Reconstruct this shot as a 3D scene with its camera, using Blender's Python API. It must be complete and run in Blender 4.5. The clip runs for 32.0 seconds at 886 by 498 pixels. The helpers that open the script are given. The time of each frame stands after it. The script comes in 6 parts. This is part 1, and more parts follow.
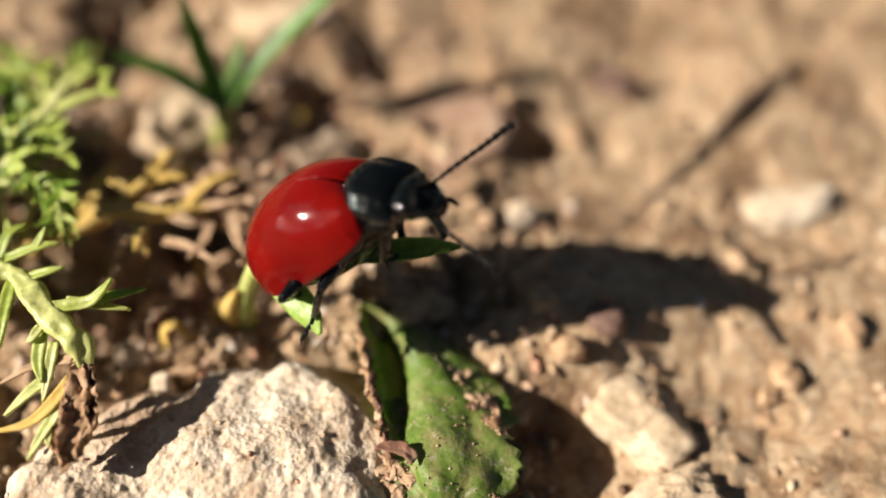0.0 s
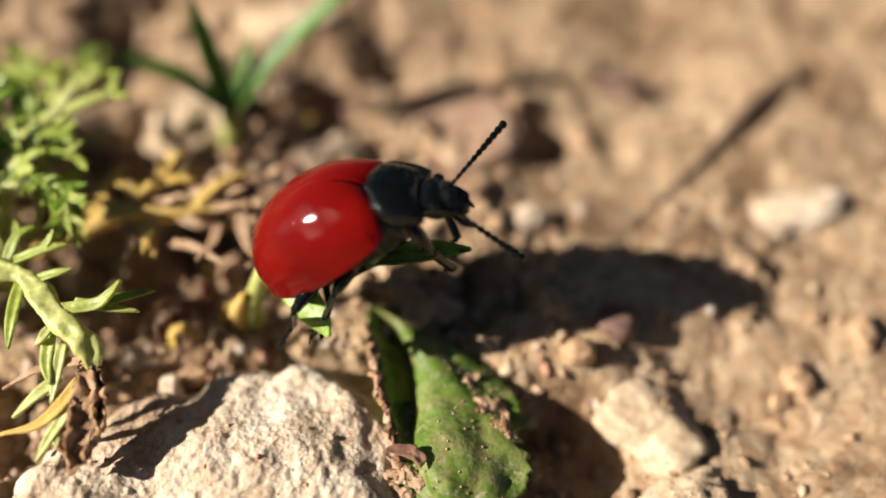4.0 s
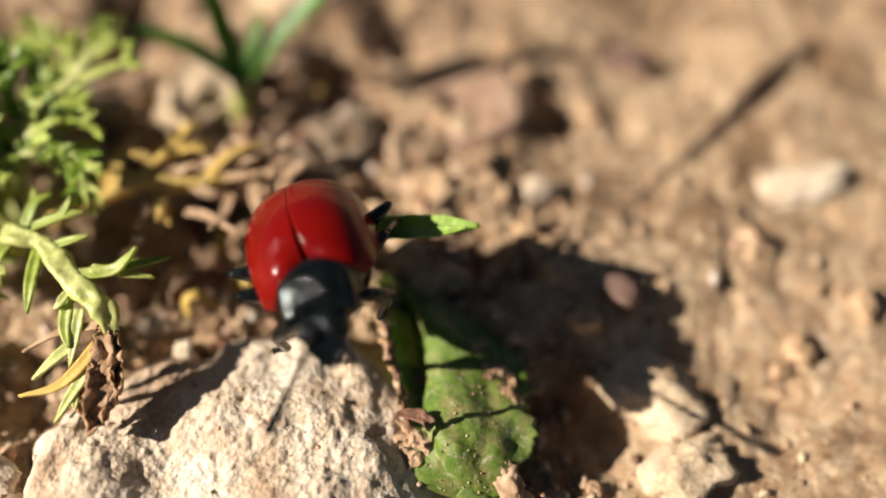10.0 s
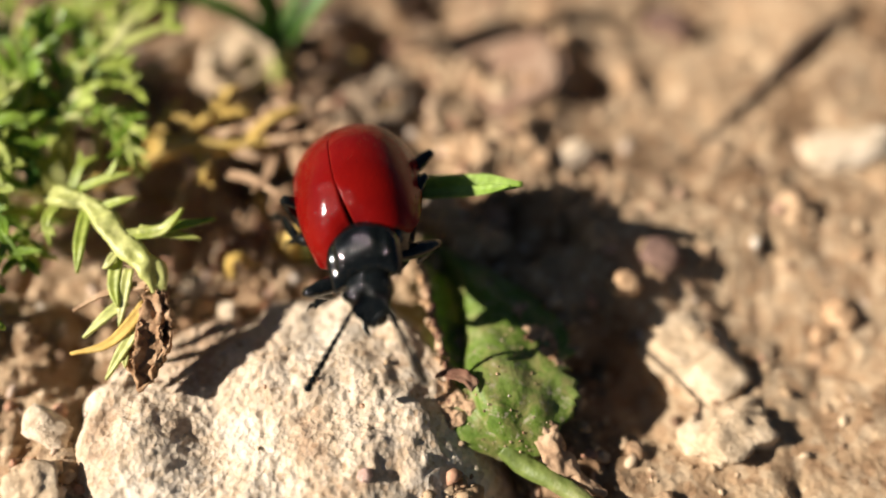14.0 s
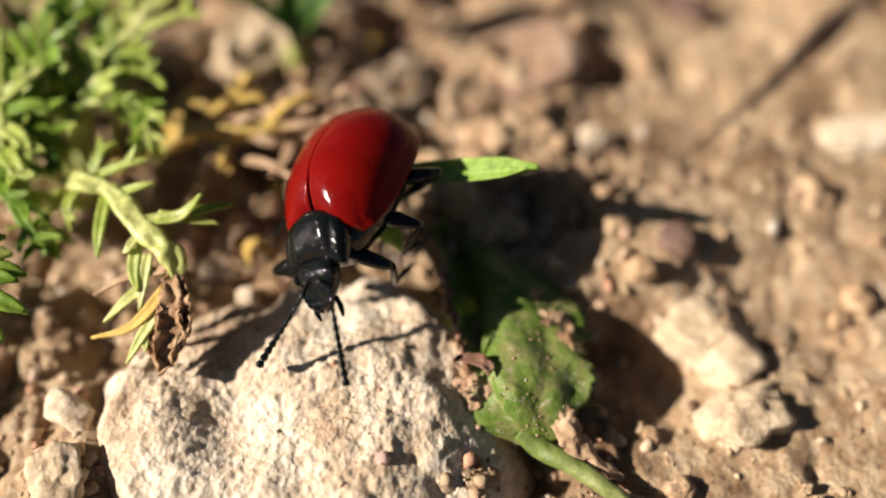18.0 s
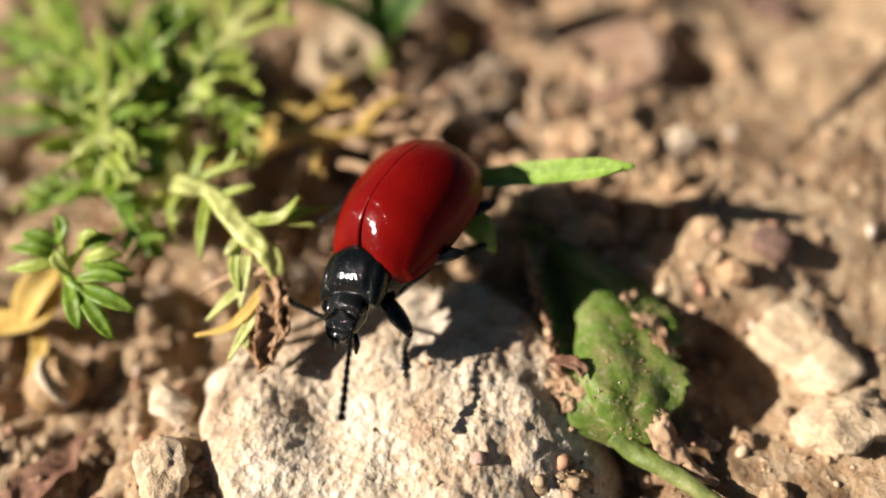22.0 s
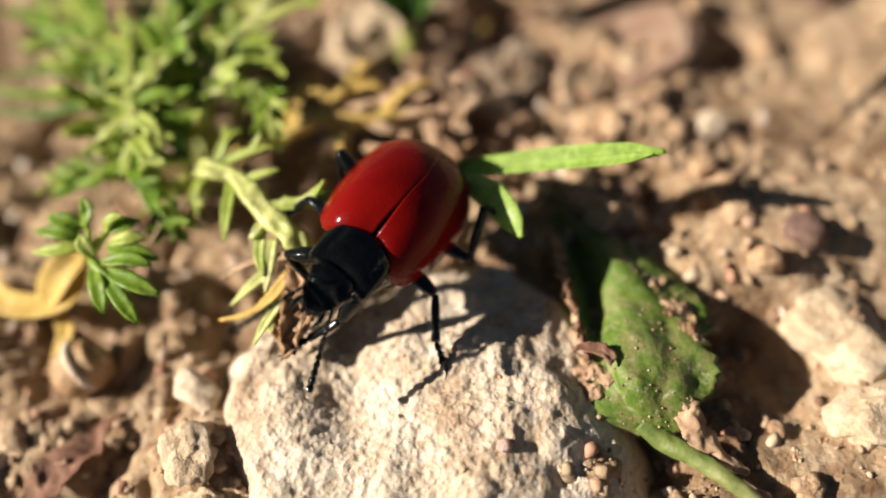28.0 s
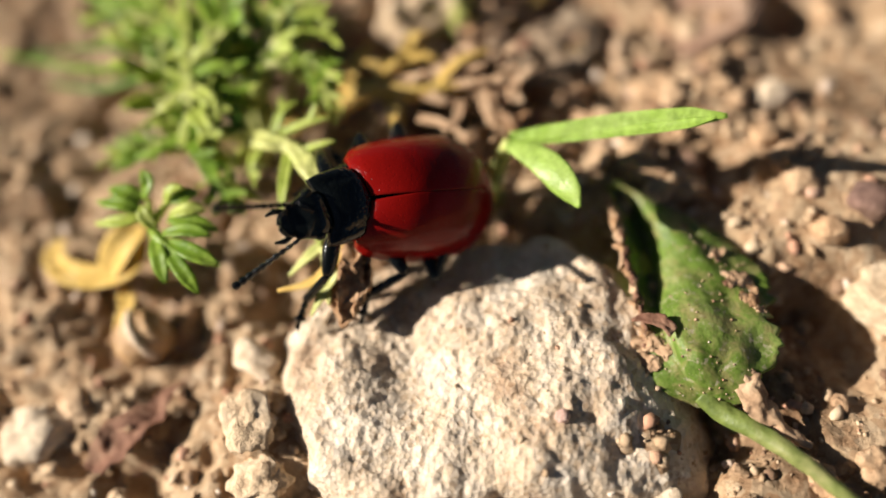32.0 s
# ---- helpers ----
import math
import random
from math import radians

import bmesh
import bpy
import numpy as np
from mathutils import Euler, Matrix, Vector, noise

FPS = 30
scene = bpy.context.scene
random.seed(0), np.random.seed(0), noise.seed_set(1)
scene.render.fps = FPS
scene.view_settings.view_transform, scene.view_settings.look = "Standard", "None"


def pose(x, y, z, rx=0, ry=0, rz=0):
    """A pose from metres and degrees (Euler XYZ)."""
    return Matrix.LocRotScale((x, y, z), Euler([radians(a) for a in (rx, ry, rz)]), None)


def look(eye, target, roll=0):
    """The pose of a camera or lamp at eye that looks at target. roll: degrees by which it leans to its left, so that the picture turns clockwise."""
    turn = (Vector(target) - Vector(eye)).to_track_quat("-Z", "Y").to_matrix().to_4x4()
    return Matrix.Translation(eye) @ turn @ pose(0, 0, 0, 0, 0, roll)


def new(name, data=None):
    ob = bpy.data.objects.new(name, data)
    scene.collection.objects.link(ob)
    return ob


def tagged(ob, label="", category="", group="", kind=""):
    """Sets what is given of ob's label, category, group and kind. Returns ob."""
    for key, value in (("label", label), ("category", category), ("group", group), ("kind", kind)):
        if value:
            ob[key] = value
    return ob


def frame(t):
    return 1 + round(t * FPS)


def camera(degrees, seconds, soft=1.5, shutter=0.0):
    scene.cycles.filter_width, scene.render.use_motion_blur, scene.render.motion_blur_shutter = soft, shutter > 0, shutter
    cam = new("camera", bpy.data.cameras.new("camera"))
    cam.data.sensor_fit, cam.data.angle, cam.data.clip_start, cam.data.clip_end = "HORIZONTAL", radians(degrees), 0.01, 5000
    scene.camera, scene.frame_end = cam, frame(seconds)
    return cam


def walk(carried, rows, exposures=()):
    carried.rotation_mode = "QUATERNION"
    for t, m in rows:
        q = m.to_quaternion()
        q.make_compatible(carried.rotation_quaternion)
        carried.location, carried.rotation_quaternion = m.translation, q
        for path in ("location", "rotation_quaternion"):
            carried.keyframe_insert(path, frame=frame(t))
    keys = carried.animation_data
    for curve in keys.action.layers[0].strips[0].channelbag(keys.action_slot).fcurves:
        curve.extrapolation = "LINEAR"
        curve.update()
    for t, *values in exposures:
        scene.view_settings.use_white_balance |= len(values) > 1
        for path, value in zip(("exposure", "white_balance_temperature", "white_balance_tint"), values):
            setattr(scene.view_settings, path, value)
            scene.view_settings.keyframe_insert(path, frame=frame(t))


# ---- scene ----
MM = 0.001  # the place is planned in millimetres

# ---------------------------------------------------------------- camera
cam = camera(54.0, 32.0, soft=1.8)
cam.data.dof.use_dof = True
cam.data.dof.focus_distance = 0.0392
cam.data.dof.aperture_fstop = 10.6
PATH = [
    (0.0, pose(0.00159, -0.02426, 0.04052, 34.93, -1.15, -1.57)),
    (0.5, pose(0.00158, -0.02422, 0.04052, 34.87, -1.12, -1.57)),
    (1.0, pose(0.00157, -0.02420, 0.04040, 34.93, -1.05, -1.53)),
    (1.5, pose(0.00156, -0.02420, 0.04039, 34.98, -1.05, -1.56)),
    (2.0, pose(0.00152, -0.02418, 0.04047, 34.95, -0.98, -1.52)),
    (2.5, pose(0.00140, -0.02414, 0.04044, 34.98, -0.88, -1.43)),
    (3.0, pose(0.00137, -0.02418, 0.04044, 35.10, -0.89, -1.35)),
    (3.5, pose(0.00135, -0.02423, 0.04032, 35.17, -0.97, -1.35)),
    (5.5, pose(0.00129, -0.02421, 0.04046, 35.28, -1.06, -1.30)),
    (6.0, pose(0.00127, -0.02425, 0.04048, 35.33, -1.10, -1.35)),
    (6.5, pose(0.00130, -0.02419, 0.04047, 35.24, -1.10, -1.28)),
    (7.0, pose(0.00127, -0.02419, 0.04054, 35.19, -1.17, -1.31)),
    (7.5, pose(0.00115, -0.02425, 0.04063, 35.08, -1.19, -1.26)),
    (8.0, pose(0.00105, -0.02440, 0.04061, 34.93, -1.20, -1.20)),
    (8.5, pose(0.00112, -0.02455, 0.04065, 34.61, -1.05, -1.06)),
    (9.0, pose(0.00103, -0.02477, 0.04055, 34.28, -1.21, -1.13)),
    (9.5, pose(0.00113, -0.02496, 0.04065, 33.94, -1.15, -1.08)),
    (10.0, pose(0.00102, -0.02502, 0.04071, 33.78, -1.03, -0.93)),
    (10.5, pose(0.00080, -0.02515, 0.04080, 33.60, -0.78, -0.77)),
    (11.0, pose(0.00057, -0.02534, 0.04086, 33.15, -0.43, -0.46)),
    (11.5, pose(0.00025, -0.02542, 0.04073, 32.62, -0.14, -0.16)),
    (12.0, pose(0.00017, -0.02548, 0.04068, 32.27, 0.01, -0.04)),
    (12.5, pose(0.00009, -0.02549, 0.04067, 32.09, 0.04, 0.05)),
    (13.0, pose(0.00000, -0.02544, 0.04071, 32.00, 0.00, -0.00)),
    (13.5, pose(0.00012, -0.02555, 0.04067, 32.10, 0.16, 0.01)),
    (14.0, pose(0.00010, -0.02553, 0.04062, 31.94, 0.14, 0.05)),
    (14.5, pose(0.00016, -0.02559, 0.04069, 31.78, 0.20, 0.04)),
    (15.0, pose(0.00012, -0.02575, 0.04074, 31.48, 0.22, 0.11)),
    (15.5, pose(-0.00003, -0.02578, 0.04062, 31.13, 0.36, 0.17)),
    (17.5, pose(-0.00009, -0.02570, 0.04066, 31.17, 0.85, 0.44)),
    (18.0, pose(-0.00009, -0.02567, 0.04069, 31.06, 0.88, 0.46)),
    (18.5, pose(-0.00011, -0.02571, 0.04066, 31.16, 1.00, 0.49)),
    (19.0, pose(-0.00020, -0.02573, 0.04073, 31.12, 1.28, 0.66)),
    (19.5, pose(-0.00041, -0.02573, 0.04065, 31.00, 1.68, 0.97)),
    (20.0, pose(-0.00058, -0.02575, 0.04073, 31.20, 2.04, 1.17)),
    (20.5, pose(-0.00086, -0.02568, 0.04083, 30.81, 2.41, 1.44)),
    (21.0, pose(-0.00120, -0.02576, 0.04091, 30.69, 2.92, 1.85)),
    (21.5, pose(-0.00154, -0.02580, 0.04097, 30.80, 3.56, 2.36)),
    (22.0, pose(-0.00167, -0.02582, 0.04114, 31.16, 4.12, 2.71)),
    (22.5, pose(-0.00179, -0.02580, 0.04115, 31.43, 4.43, 2.94)),
    (23.0, pose(-0.00193, -0.02573, 0.04106, 31.33, 4.54, 3.16)),
    (23.5, pose(-0.00186, -0.02575, 0.04099, 31.22, 4.59, 3.05)),
    (24.0, pose(-0.00196, -0.02576, 0.04095, 31.23, 4.48, 3.14)),
    (24.5, pose(-0.00196, -0.02578, 0.04100, 31.21, 4.60, 3.21)),
    (25.0, pose(-0.00203, -0.02576, 0.04099, 31.07, 4.92, 3.48)),
    (25.5, pose(-0.00216, -0.02582, 0.04093, 30.89, 5.22, 3.54)),
    (27.5, pose(-0.00210, -0.02569, 0.04077, 30.44, 4.87, 3.45)),
    (28.0, pose(-0.00213, -0.02572, 0.04068, 30.44, 5.00, 3.48)),
    (28.5, pose(-0.00219, -0.02563, 0.04049, 30.15, 5.19, 3.57)),
    (29.0, pose(-0.00219, -0.02558, 0.04046, 30.22, 5.00, 3.49)),
    (29.5, pose(-0.00226, -0.02554, 0.04041, 30.26, 5.09, 3.47)),
    (30.0, pose(-0.00232, -0.02562, 0.04040, 30.16, 5.52, 3.67)),
    (30.5, pose(-0.00252, -0.02566, 0.04036, 30.03, 5.93, 3.98)),
    (31.0, pose(-0.00258, -0.02575, 0.04045, 29.85, 6.43, 4.26)),
    (31.5, pose(-0.00261, -0.02592, 0.04048, 29.56, 7.08, 4.58)),
    (32.0, pose(-0.00280, -0.02606, 0.04045, 29.21, 7.44, 4.86)),
]
walk(cam, PATH, exposures=((0.0, 0.94), (32.0, 0.93)))

# ---------------------------------------------------------------- sky and sun
SUN_EL, SUN_AZ = 32.6, 187.3  # degrees; azimuth counted from +x towards +y
world = bpy.data.worlds.new("sky")
scene.world = world
world.use_nodes = True
wn = world.node_tree.nodes
sky = wn.new("ShaderNodeTexSky")
sky.sky_type, sky.sun_disc = "NISHITA", False
sky.sun_elevation, sky.sun_rotation = radians(SUN_EL), radians(90 - SUN_AZ)
wn["Background"].inputs["Strength"].default_value = 0.0155
world.node_tree.links.new(sky.outputs[0], wn["Background"].inputs["Color"])
lamp = bpy.data.lights.new("sun", "SUN")
lamp.energy, lamp.angle, lamp.color = 5.0, radians(0.53), (1.0, 0.91, 0.82)
sun = new("sun", lamp)
sun_dir = Vector((math.cos(radians(SUN_AZ)) * math.cos(radians(SUN_EL)),
                  math.sin(radians(SUN_AZ)) * math.cos(radians(SUN_EL)), math.sin(radians(SUN_EL))))
sun.matrix_world = look(sun_dir * 2.0, (0, 0, 0))


# ---------------------------------------------------------------- materials
class Mat:
    """A small node graph around one Principled shader; lengths in millimetres."""

    def __init__(self, name, rough=0.8, spec=0.3):
        self.m = bpy.data.materials.new(name)
        self.m.use_nodes = True
        self.t = self.m.node_tree
        self.b = self.t.nodes["Principled BSDF"]
        self.b.inputs["Roughness"].default_value = rough
        self.b.inputs["Specular IOR Level"].default_value = spec
        self.co = self.t.nodes.new("ShaderNodeTexCoord").outputs["Object"]

    def link(self, a, b):
        self.t.links.new(a, b)

    def noise(self, size_mm, detail=4.0, rough=0.6, distort=0.0):
        n = self.t.nodes.new("ShaderNodeTexNoise")
        n.inputs["Scale"].default_value = 1000.0 / size_mm
        n.inputs["Detail"].default_value = detail
        n.inputs["Roughness"].default_value = rough
        n.inputs["Distortion"].default_value = distort
        self.link(self.co, n.inputs["Vector"])
        return n.outputs["Fac"]

    def cells(self, size_mm, feature="F1"):
        n = self.t.nodes.new("ShaderNodeTexVoronoi")
        n.feature = feature
        n.inputs["Scale"].default_value = 1000.0 / size_mm
        self.link(self.co, n.inputs["Vector"])
        return n

    def ramp(self, fac, stops):
        r = self.t.nodes.new("ShaderNodeValToRGB")
        e = r.color_ramp.elements
        while len(e) < len(stops):
            e.new(0.5)
        for el, (p, c) in zip(e, stops):
            el.position, el.color = p, (*c, 1) if len(c) == 3 else c
        self.link(fac, r.inputs["Fac"])
        return r.outputs["Color"]

    def mix(self, fac, a, b, kind="MIX"):
        n = self.t.nodes.new("ShaderNodeMix")
        n.data_type, n.blend_type = "RGBA", kind
        for sock, v in ((n.inputs[0], fac), (n.inputs[6], a), (n.inputs[7], b)):
            if isinstance(v, bpy.types.NodeSocket):
                self.link(v, sock)
            else:
                sock.default_value = v if isinstance(v, float) else (*v, 1)
        return n.outputs[2]

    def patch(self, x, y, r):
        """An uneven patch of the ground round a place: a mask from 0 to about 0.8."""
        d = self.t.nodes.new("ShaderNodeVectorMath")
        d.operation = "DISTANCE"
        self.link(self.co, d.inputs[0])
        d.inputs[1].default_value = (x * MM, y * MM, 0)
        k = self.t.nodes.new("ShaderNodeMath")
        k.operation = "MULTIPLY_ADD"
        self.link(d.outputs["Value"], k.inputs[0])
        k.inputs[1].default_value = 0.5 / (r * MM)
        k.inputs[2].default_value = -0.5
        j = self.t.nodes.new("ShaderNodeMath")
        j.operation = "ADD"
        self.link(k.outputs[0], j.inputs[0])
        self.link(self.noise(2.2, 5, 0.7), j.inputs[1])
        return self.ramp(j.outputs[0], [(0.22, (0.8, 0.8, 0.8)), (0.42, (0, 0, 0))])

    def color(self, sock):
        self.link(sock, self.b.inputs["Base Color"])
        return self

    def bump(self, fac, mm, strength=1.0, prev=None):
        n = self.t.nodes.new("ShaderNodeBump")
        n.inputs["Strength"].default_value = strength
        n.inputs["Distance"].default_value = mm * MM
        self.link(fac, n.inputs["Height"])
        if prev:
            self.link(prev, n.inputs["Normal"])
        self.link(n.outputs["Normal"], self.b.inputs["Normal"])
        return n.outputs["Normal"]

    def random(self):
        return self.t.nodes.new("ShaderNodeObjectInfo").outputs["Random"]

    def island(self):
        return self.t.nodes.new("ShaderNodeNewGeometry").outputs["Random Per Island"]

    def roughness(self, fac, lo, hi):
        n = self.t.nodes.new("ShaderNodeMapRange")
        n.inputs["To Min"].default_value, n.inputs["To Max"].default_value = lo, hi
        self.link(fac, n.inputs["Value"])
        self.link(n.outputs[0], self.b.inputs["Roughness"])

    def translucent(self, sock, amount):
        tr = self.t.nodes.new("ShaderNodeBsdfTranslucent")
        mx = self.t.nodes.new("ShaderNodeMixShader")
        mx.inputs[0].default_value = amount
        self.link(sock, tr.inputs["Color"])
        out = self.t.nodes["Material Output"]
        self.link(self.b.outputs[0], mx.inputs[1])
        self.link(tr.outputs[0], mx.inputs[2])
        self.link(mx.outputs[0], out.inputs["Surface"])


def soil_mat():
    m = Mat("sandy_soil", 0.92, 0.2)
    big = m.ramp(m.noise(9.0, 5), [(0.28, (0.20, 0.12, 0.065)), (0.46, (0.46, 0.31, 0.175)), (0.7, (0.60, 0.43, 0.26))])
    fine = m.ramp(m.noise(0.7, 6, 0.7), [(0.3, (0.45, 0.40, 0.36)), (0.62, (1.0, 0.97, 0.92))])
    c = m.mix(0.75, big, fine, "MULTIPLY")
    grains = m.cells(0.55)
    tint = m.ramp(grains.outputs["Color"], [(0.2, (0.30, 0.17, 0.10)), (0.5, (0.50, 0.38, 0.25)), (0.85, (0.66, 0.55, 0.40))])
    c = m.mix(0.35, c, tint)
    humus = m.ramp(m.noise(7.0, 6, 0.65, 0.8), [(0.40, (0.32, 0.25, 0.20)), (0.50, (1, 1, 1))])
    c = m.mix(0.7, c, humus, "MULTIPLY")
    # crevice shade painted into the soil colour, along with browner matter there
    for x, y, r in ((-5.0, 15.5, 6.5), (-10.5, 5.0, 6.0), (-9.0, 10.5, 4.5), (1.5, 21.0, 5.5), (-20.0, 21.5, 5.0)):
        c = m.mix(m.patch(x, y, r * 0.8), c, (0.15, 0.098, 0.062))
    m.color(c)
    n = m.bump(m.noise(0.5, 6, 0.7), 0.30, 0.9)
    m.bump(m.cells(0.35).outputs["Distance"], 0.10, 0.6, n)
    return m.m


def stone_mat(name, dark, mid, light, rough=0.85, per_piece=False):
    m = Mat(name, rough, 0.35)
    base = m.ramp(m.noise(2.2, 7, 0.65), [(0.3, dark), (0.5, mid), (0.7, light)])
    spot = m.ramp(m.noise(0.45, 5, 0.75), [(0.36, (0.55, 0.50, 0.46)), (0.55, (1, 1, 1))])
    c = m.mix(0.7, base, spot, "MULTIPLY")
    if per_piece:
        c = m.mix(0.8, c, m.ramp(m.random(), [(0.0, (0.72, 0.55, 0.42)), (0.4, (1, 0.92, 0.82)), (0.75, (0.95, 0.78, 0.62)), (1.0, (1.1, 1.05, 0.98))]), "MULTIPLY")
    m.color(c)
    n = m.bump(m.noise(0.9, 6, 0.7), 0.22, 0.9)
    m.bump(m.noise(0.22, 4, 0.7), 0.06, 0.7, n)
    return m.m


def grit_mat():
    m = Mat("grit", 0.85, 0.35)
    c = m.ramp(m.island(), [(0.0, (0.22, 0.13, 0.08)), (0.2, (0.42, 0.29, 0.17)), (0.5, (0.52, 0.38, 0.24)),
                            (0.75, (0.62, 0.48, 0.32)), (0.9, (0.50, 0.27, 0.17)), (1.0, (0.74, 0.66, 0.54))])
    sp = m.ramp(m.noise(0.5, 5, 0.7), [(0.35, (0.6, 0.55, 0.5)), (0.6, (1, 1, 1))])
    m.color(m.mix(0.7, c, sp, "MULTIPLY"))
    m.bump(m.noise(0.35, 5, 0.7), 0.10, 0.9)
    return m.m


def leaf_mat(name, a, b, c, rough=0.45, spots=None, trans=0.35, vein=0.5):
    m = Mat(name, rough, 0.45)
    base = m.ramp(m.noise(2.5, 5, 0.6), [(0.3, a), (0.5, b), (0.72, c)])
    fine = m.ramp(m.noise(vein, 5, 0.65), [(0.3, (0.50, 0.54, 0.40)), (0.6, (1.05, 1.05, 1.0))])
    col = m.mix(0.8, base, fine, "MULTIPLY")
    if spots:
        mask = m.ramp(m.noise(spots[1], 5, 0.7, 0.6), [(spots[2], (0, 0, 0)), (spots[2] + 0.16, (0.9, 0.9, 0.9))])
        col = m.mix(mask, col, spots[0])
        dust = m.ramp(m.noise(0.45, 6, 0.75), [(0.555, (0, 0, 0)), (0.66, (1, 1, 1))])
        col = m.mix(dust, col, (0.52, 0.46, 0.32))
        gnaw = m.ramp(m.noise(1.2, 4, 0.6), [(0.68, (0, 0, 0)), (0.72, (1, 1, 1))])
        col = m.mix(gnaw, col, (0.13, 0.07, 0.04))
    m.color(col)
    m.bump(m.noise(vein * 1.4, 4, 0.6), 0.12, 0.7)
    if trans:
        m.translucent(col, trans)
    return m.m


def dry_mat(name, a, b, c):
    m = Mat(name, 0.75, 0.25)
    col = m.ramp(m.noise(1.1, 6, 0.7), [(0.3, a), (0.5, b), (0.7, c)])
    m.color(col)
    m.bump(m.noise(0.5, 5, 0.7), 0.12, 0.9)
    m.translucent(col, 0.2)
    return m.m


def red_shell_mat():
    m = Mat("red_wing_case", 0.12, 0.15)
    col = m.ramp(m.noise(3.0, 4, 0.5), [(0.3, (0.105, 0.0022, 0.002)), (0.7, (0.165, 0.004, 0.0025))])
    m.color(col)
    pits = m.cells(0.17)
    dots = m.ramp(pits.outputs["Distance"], [(0.0, (0, 0, 0)), (0.30, (1, 1, 1))])
    n = m.bump(dots, 0.018, 0.8)
    m.bump(m.noise(0.45, 4), 0.022, 0.5, n)
    m.roughness(m.noise(0.9, 4), 0.07, 0.16)
    return m.m


def black_shell_mat():
    m = Mat("black_shell", 0.15, 0.42)
    m.color(m.ramp(m.noise(0.8, 4), [(0.3, (0.0015, 0.002, 0.002)), (0.7, (0.004, 0.005, 0.0045))]))
    pits = m.ramp(m.cells(0.19).outputs["Distance"], [(0.05, (0, 0, 0)), (0.4, (1, 1, 1))])
    n = m.bump(pits, 0.02, 0.9)
    m.bump(m.noise(0.6, 3, 0.5), 0.04, 0.7, n)
    m.roughness(m.noise(0.5, 4), 0.05, 0.11)
    return m.m


SOIL = soil_mat()


def rock_mat():
    m = Mat("pale_limestone", 0.85, 0.35)
    broad = m.ramp(m.noise(4.0, 6, 0.7), [(0.34, (0.38, 0.27, 0.18)), (0.46, (0.57, 0.465, 0.345)), (0.62, (0.68, 0.60, 0.49))])
    cells = m.cells(0.26)
    grain = m.ramp(cells.outputs["Color"], [(0.1, (0.70, 0.58, 0.46)), (0.3, (0.94, 0.89, 0.80)), (0.7, (1.05, 1.03, 1.0)), (0.95, (0.82, 0.81, 0.80))])
    c = m.mix(0.8, broad, grain, "MULTIPLY")
    pits = m.ramp(m.noise(0.8, 6, 0.75), [(0.31, (0.62, 0.50, 0.38)), (0.42, (1, 1, 1))])
    m.color(m.mix(0.9, c, pits, "MULTIPLY"))
    n = m.bump(m.noise(0.5, 6, 0.7), 0.11, 1.0)
    m.bump(cells.outputs["Distance"], 0.08, 0.8, n)
    return m.m


ROCK = rock_mat()
STONE = stone_mat("pebble_stone", (0.38, 0.27, 0.17), (0.56, 0.42, 0.28), (0.68, 0.55, 0.40), per_piece=True)
WHITE_STONE = stone_mat("cream_stone", (0.56, 0.43, 0.29), (0.70, 0.57, 0.41), (0.80, 0.70, 0.55))
CREAM = stone_mat("tan_cream_stone", (0.50, 0.36, 0.22), (0.64, 0.49, 0.32), (0.74, 0.60, 0.43))
RED_STONE = stone_mat("reddish_stone", (0.22, 0.13, 0.09), (0.38, 0.24, 0.16), (0.52, 0.37, 0.26), 0.4)
BROWN_STONE = stone_mat("brown_stone", (0.10, 0.06, 0.05), (0.20, 0.12, 0.09), (0.32, 0.21, 0.15))
GRIT = grit_mat()
BLADE = leaf_mat("fresh_green_blade", (0.26, 0.42, 0.05), (0.37, 0.54, 0.10), (0.47, 0.62, 0.18), 0.4)
OLD_LEAF = leaf_mat("blotched_green_leaf", (0.11, 0.19, 0.025), (0.20, 0.31, 0.05), (0.34, 0.41, 0.13), 0.45,
                    ((0.38, 0.34, 0.13), 1.2, 0.47), 0.4, 0.3)
PETIOLE = leaf_mat("dull_green_stalk", (0.11, 0.16, 0.03), (0.19, 0.24, 0.06), (0.32, 0.31, 0.13), 0.5, trans=0.15)
FEATHER = leaf_mat("feathery_green", (0.33, 0.43, 0.05), (0.50, 0.58, 0.12), (0.68, 0.69, 0.28), 0.42, trans=0.4)
DEEP = leaf_mat("deep_green", (0.12, 0.24, 0.015), (0.26, 0.40, 0.04), (0.45, 0.55, 0.13), 0.42, trans=0.4)
GRASS = leaf_mat("grass_green", (0.06, 0.16, 0.015), (0.11, 0.25, 0.025), (0.18, 0.34, 0.04), 0.45)
STEM = leaf_mat("pale_stem", (0.44, 0.48, 0.13), (0.60, 0.62, 0.21), (0.72, 0.69, 0.34), 0.45, trans=0.25)
YELLOW = dry_mat("yellowed_frond", (0.50, 0.33, 0.08), (0.68, 0.47, 0.13), (0.78, 0.58, 0.24))
DRY = dry_mat("dry_brown", (0.30, 0.18, 0.10), (0.53, 0.35, 0.21), (0.69, 0.50, 0.32))
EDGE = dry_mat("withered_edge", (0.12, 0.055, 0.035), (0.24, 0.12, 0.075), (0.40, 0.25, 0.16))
WITHER = dry_mat("withered_brown", (0.20, 0.10, 0.05), (0.42, 0.25, 0.13), (0.60, 0.41, 0.25))
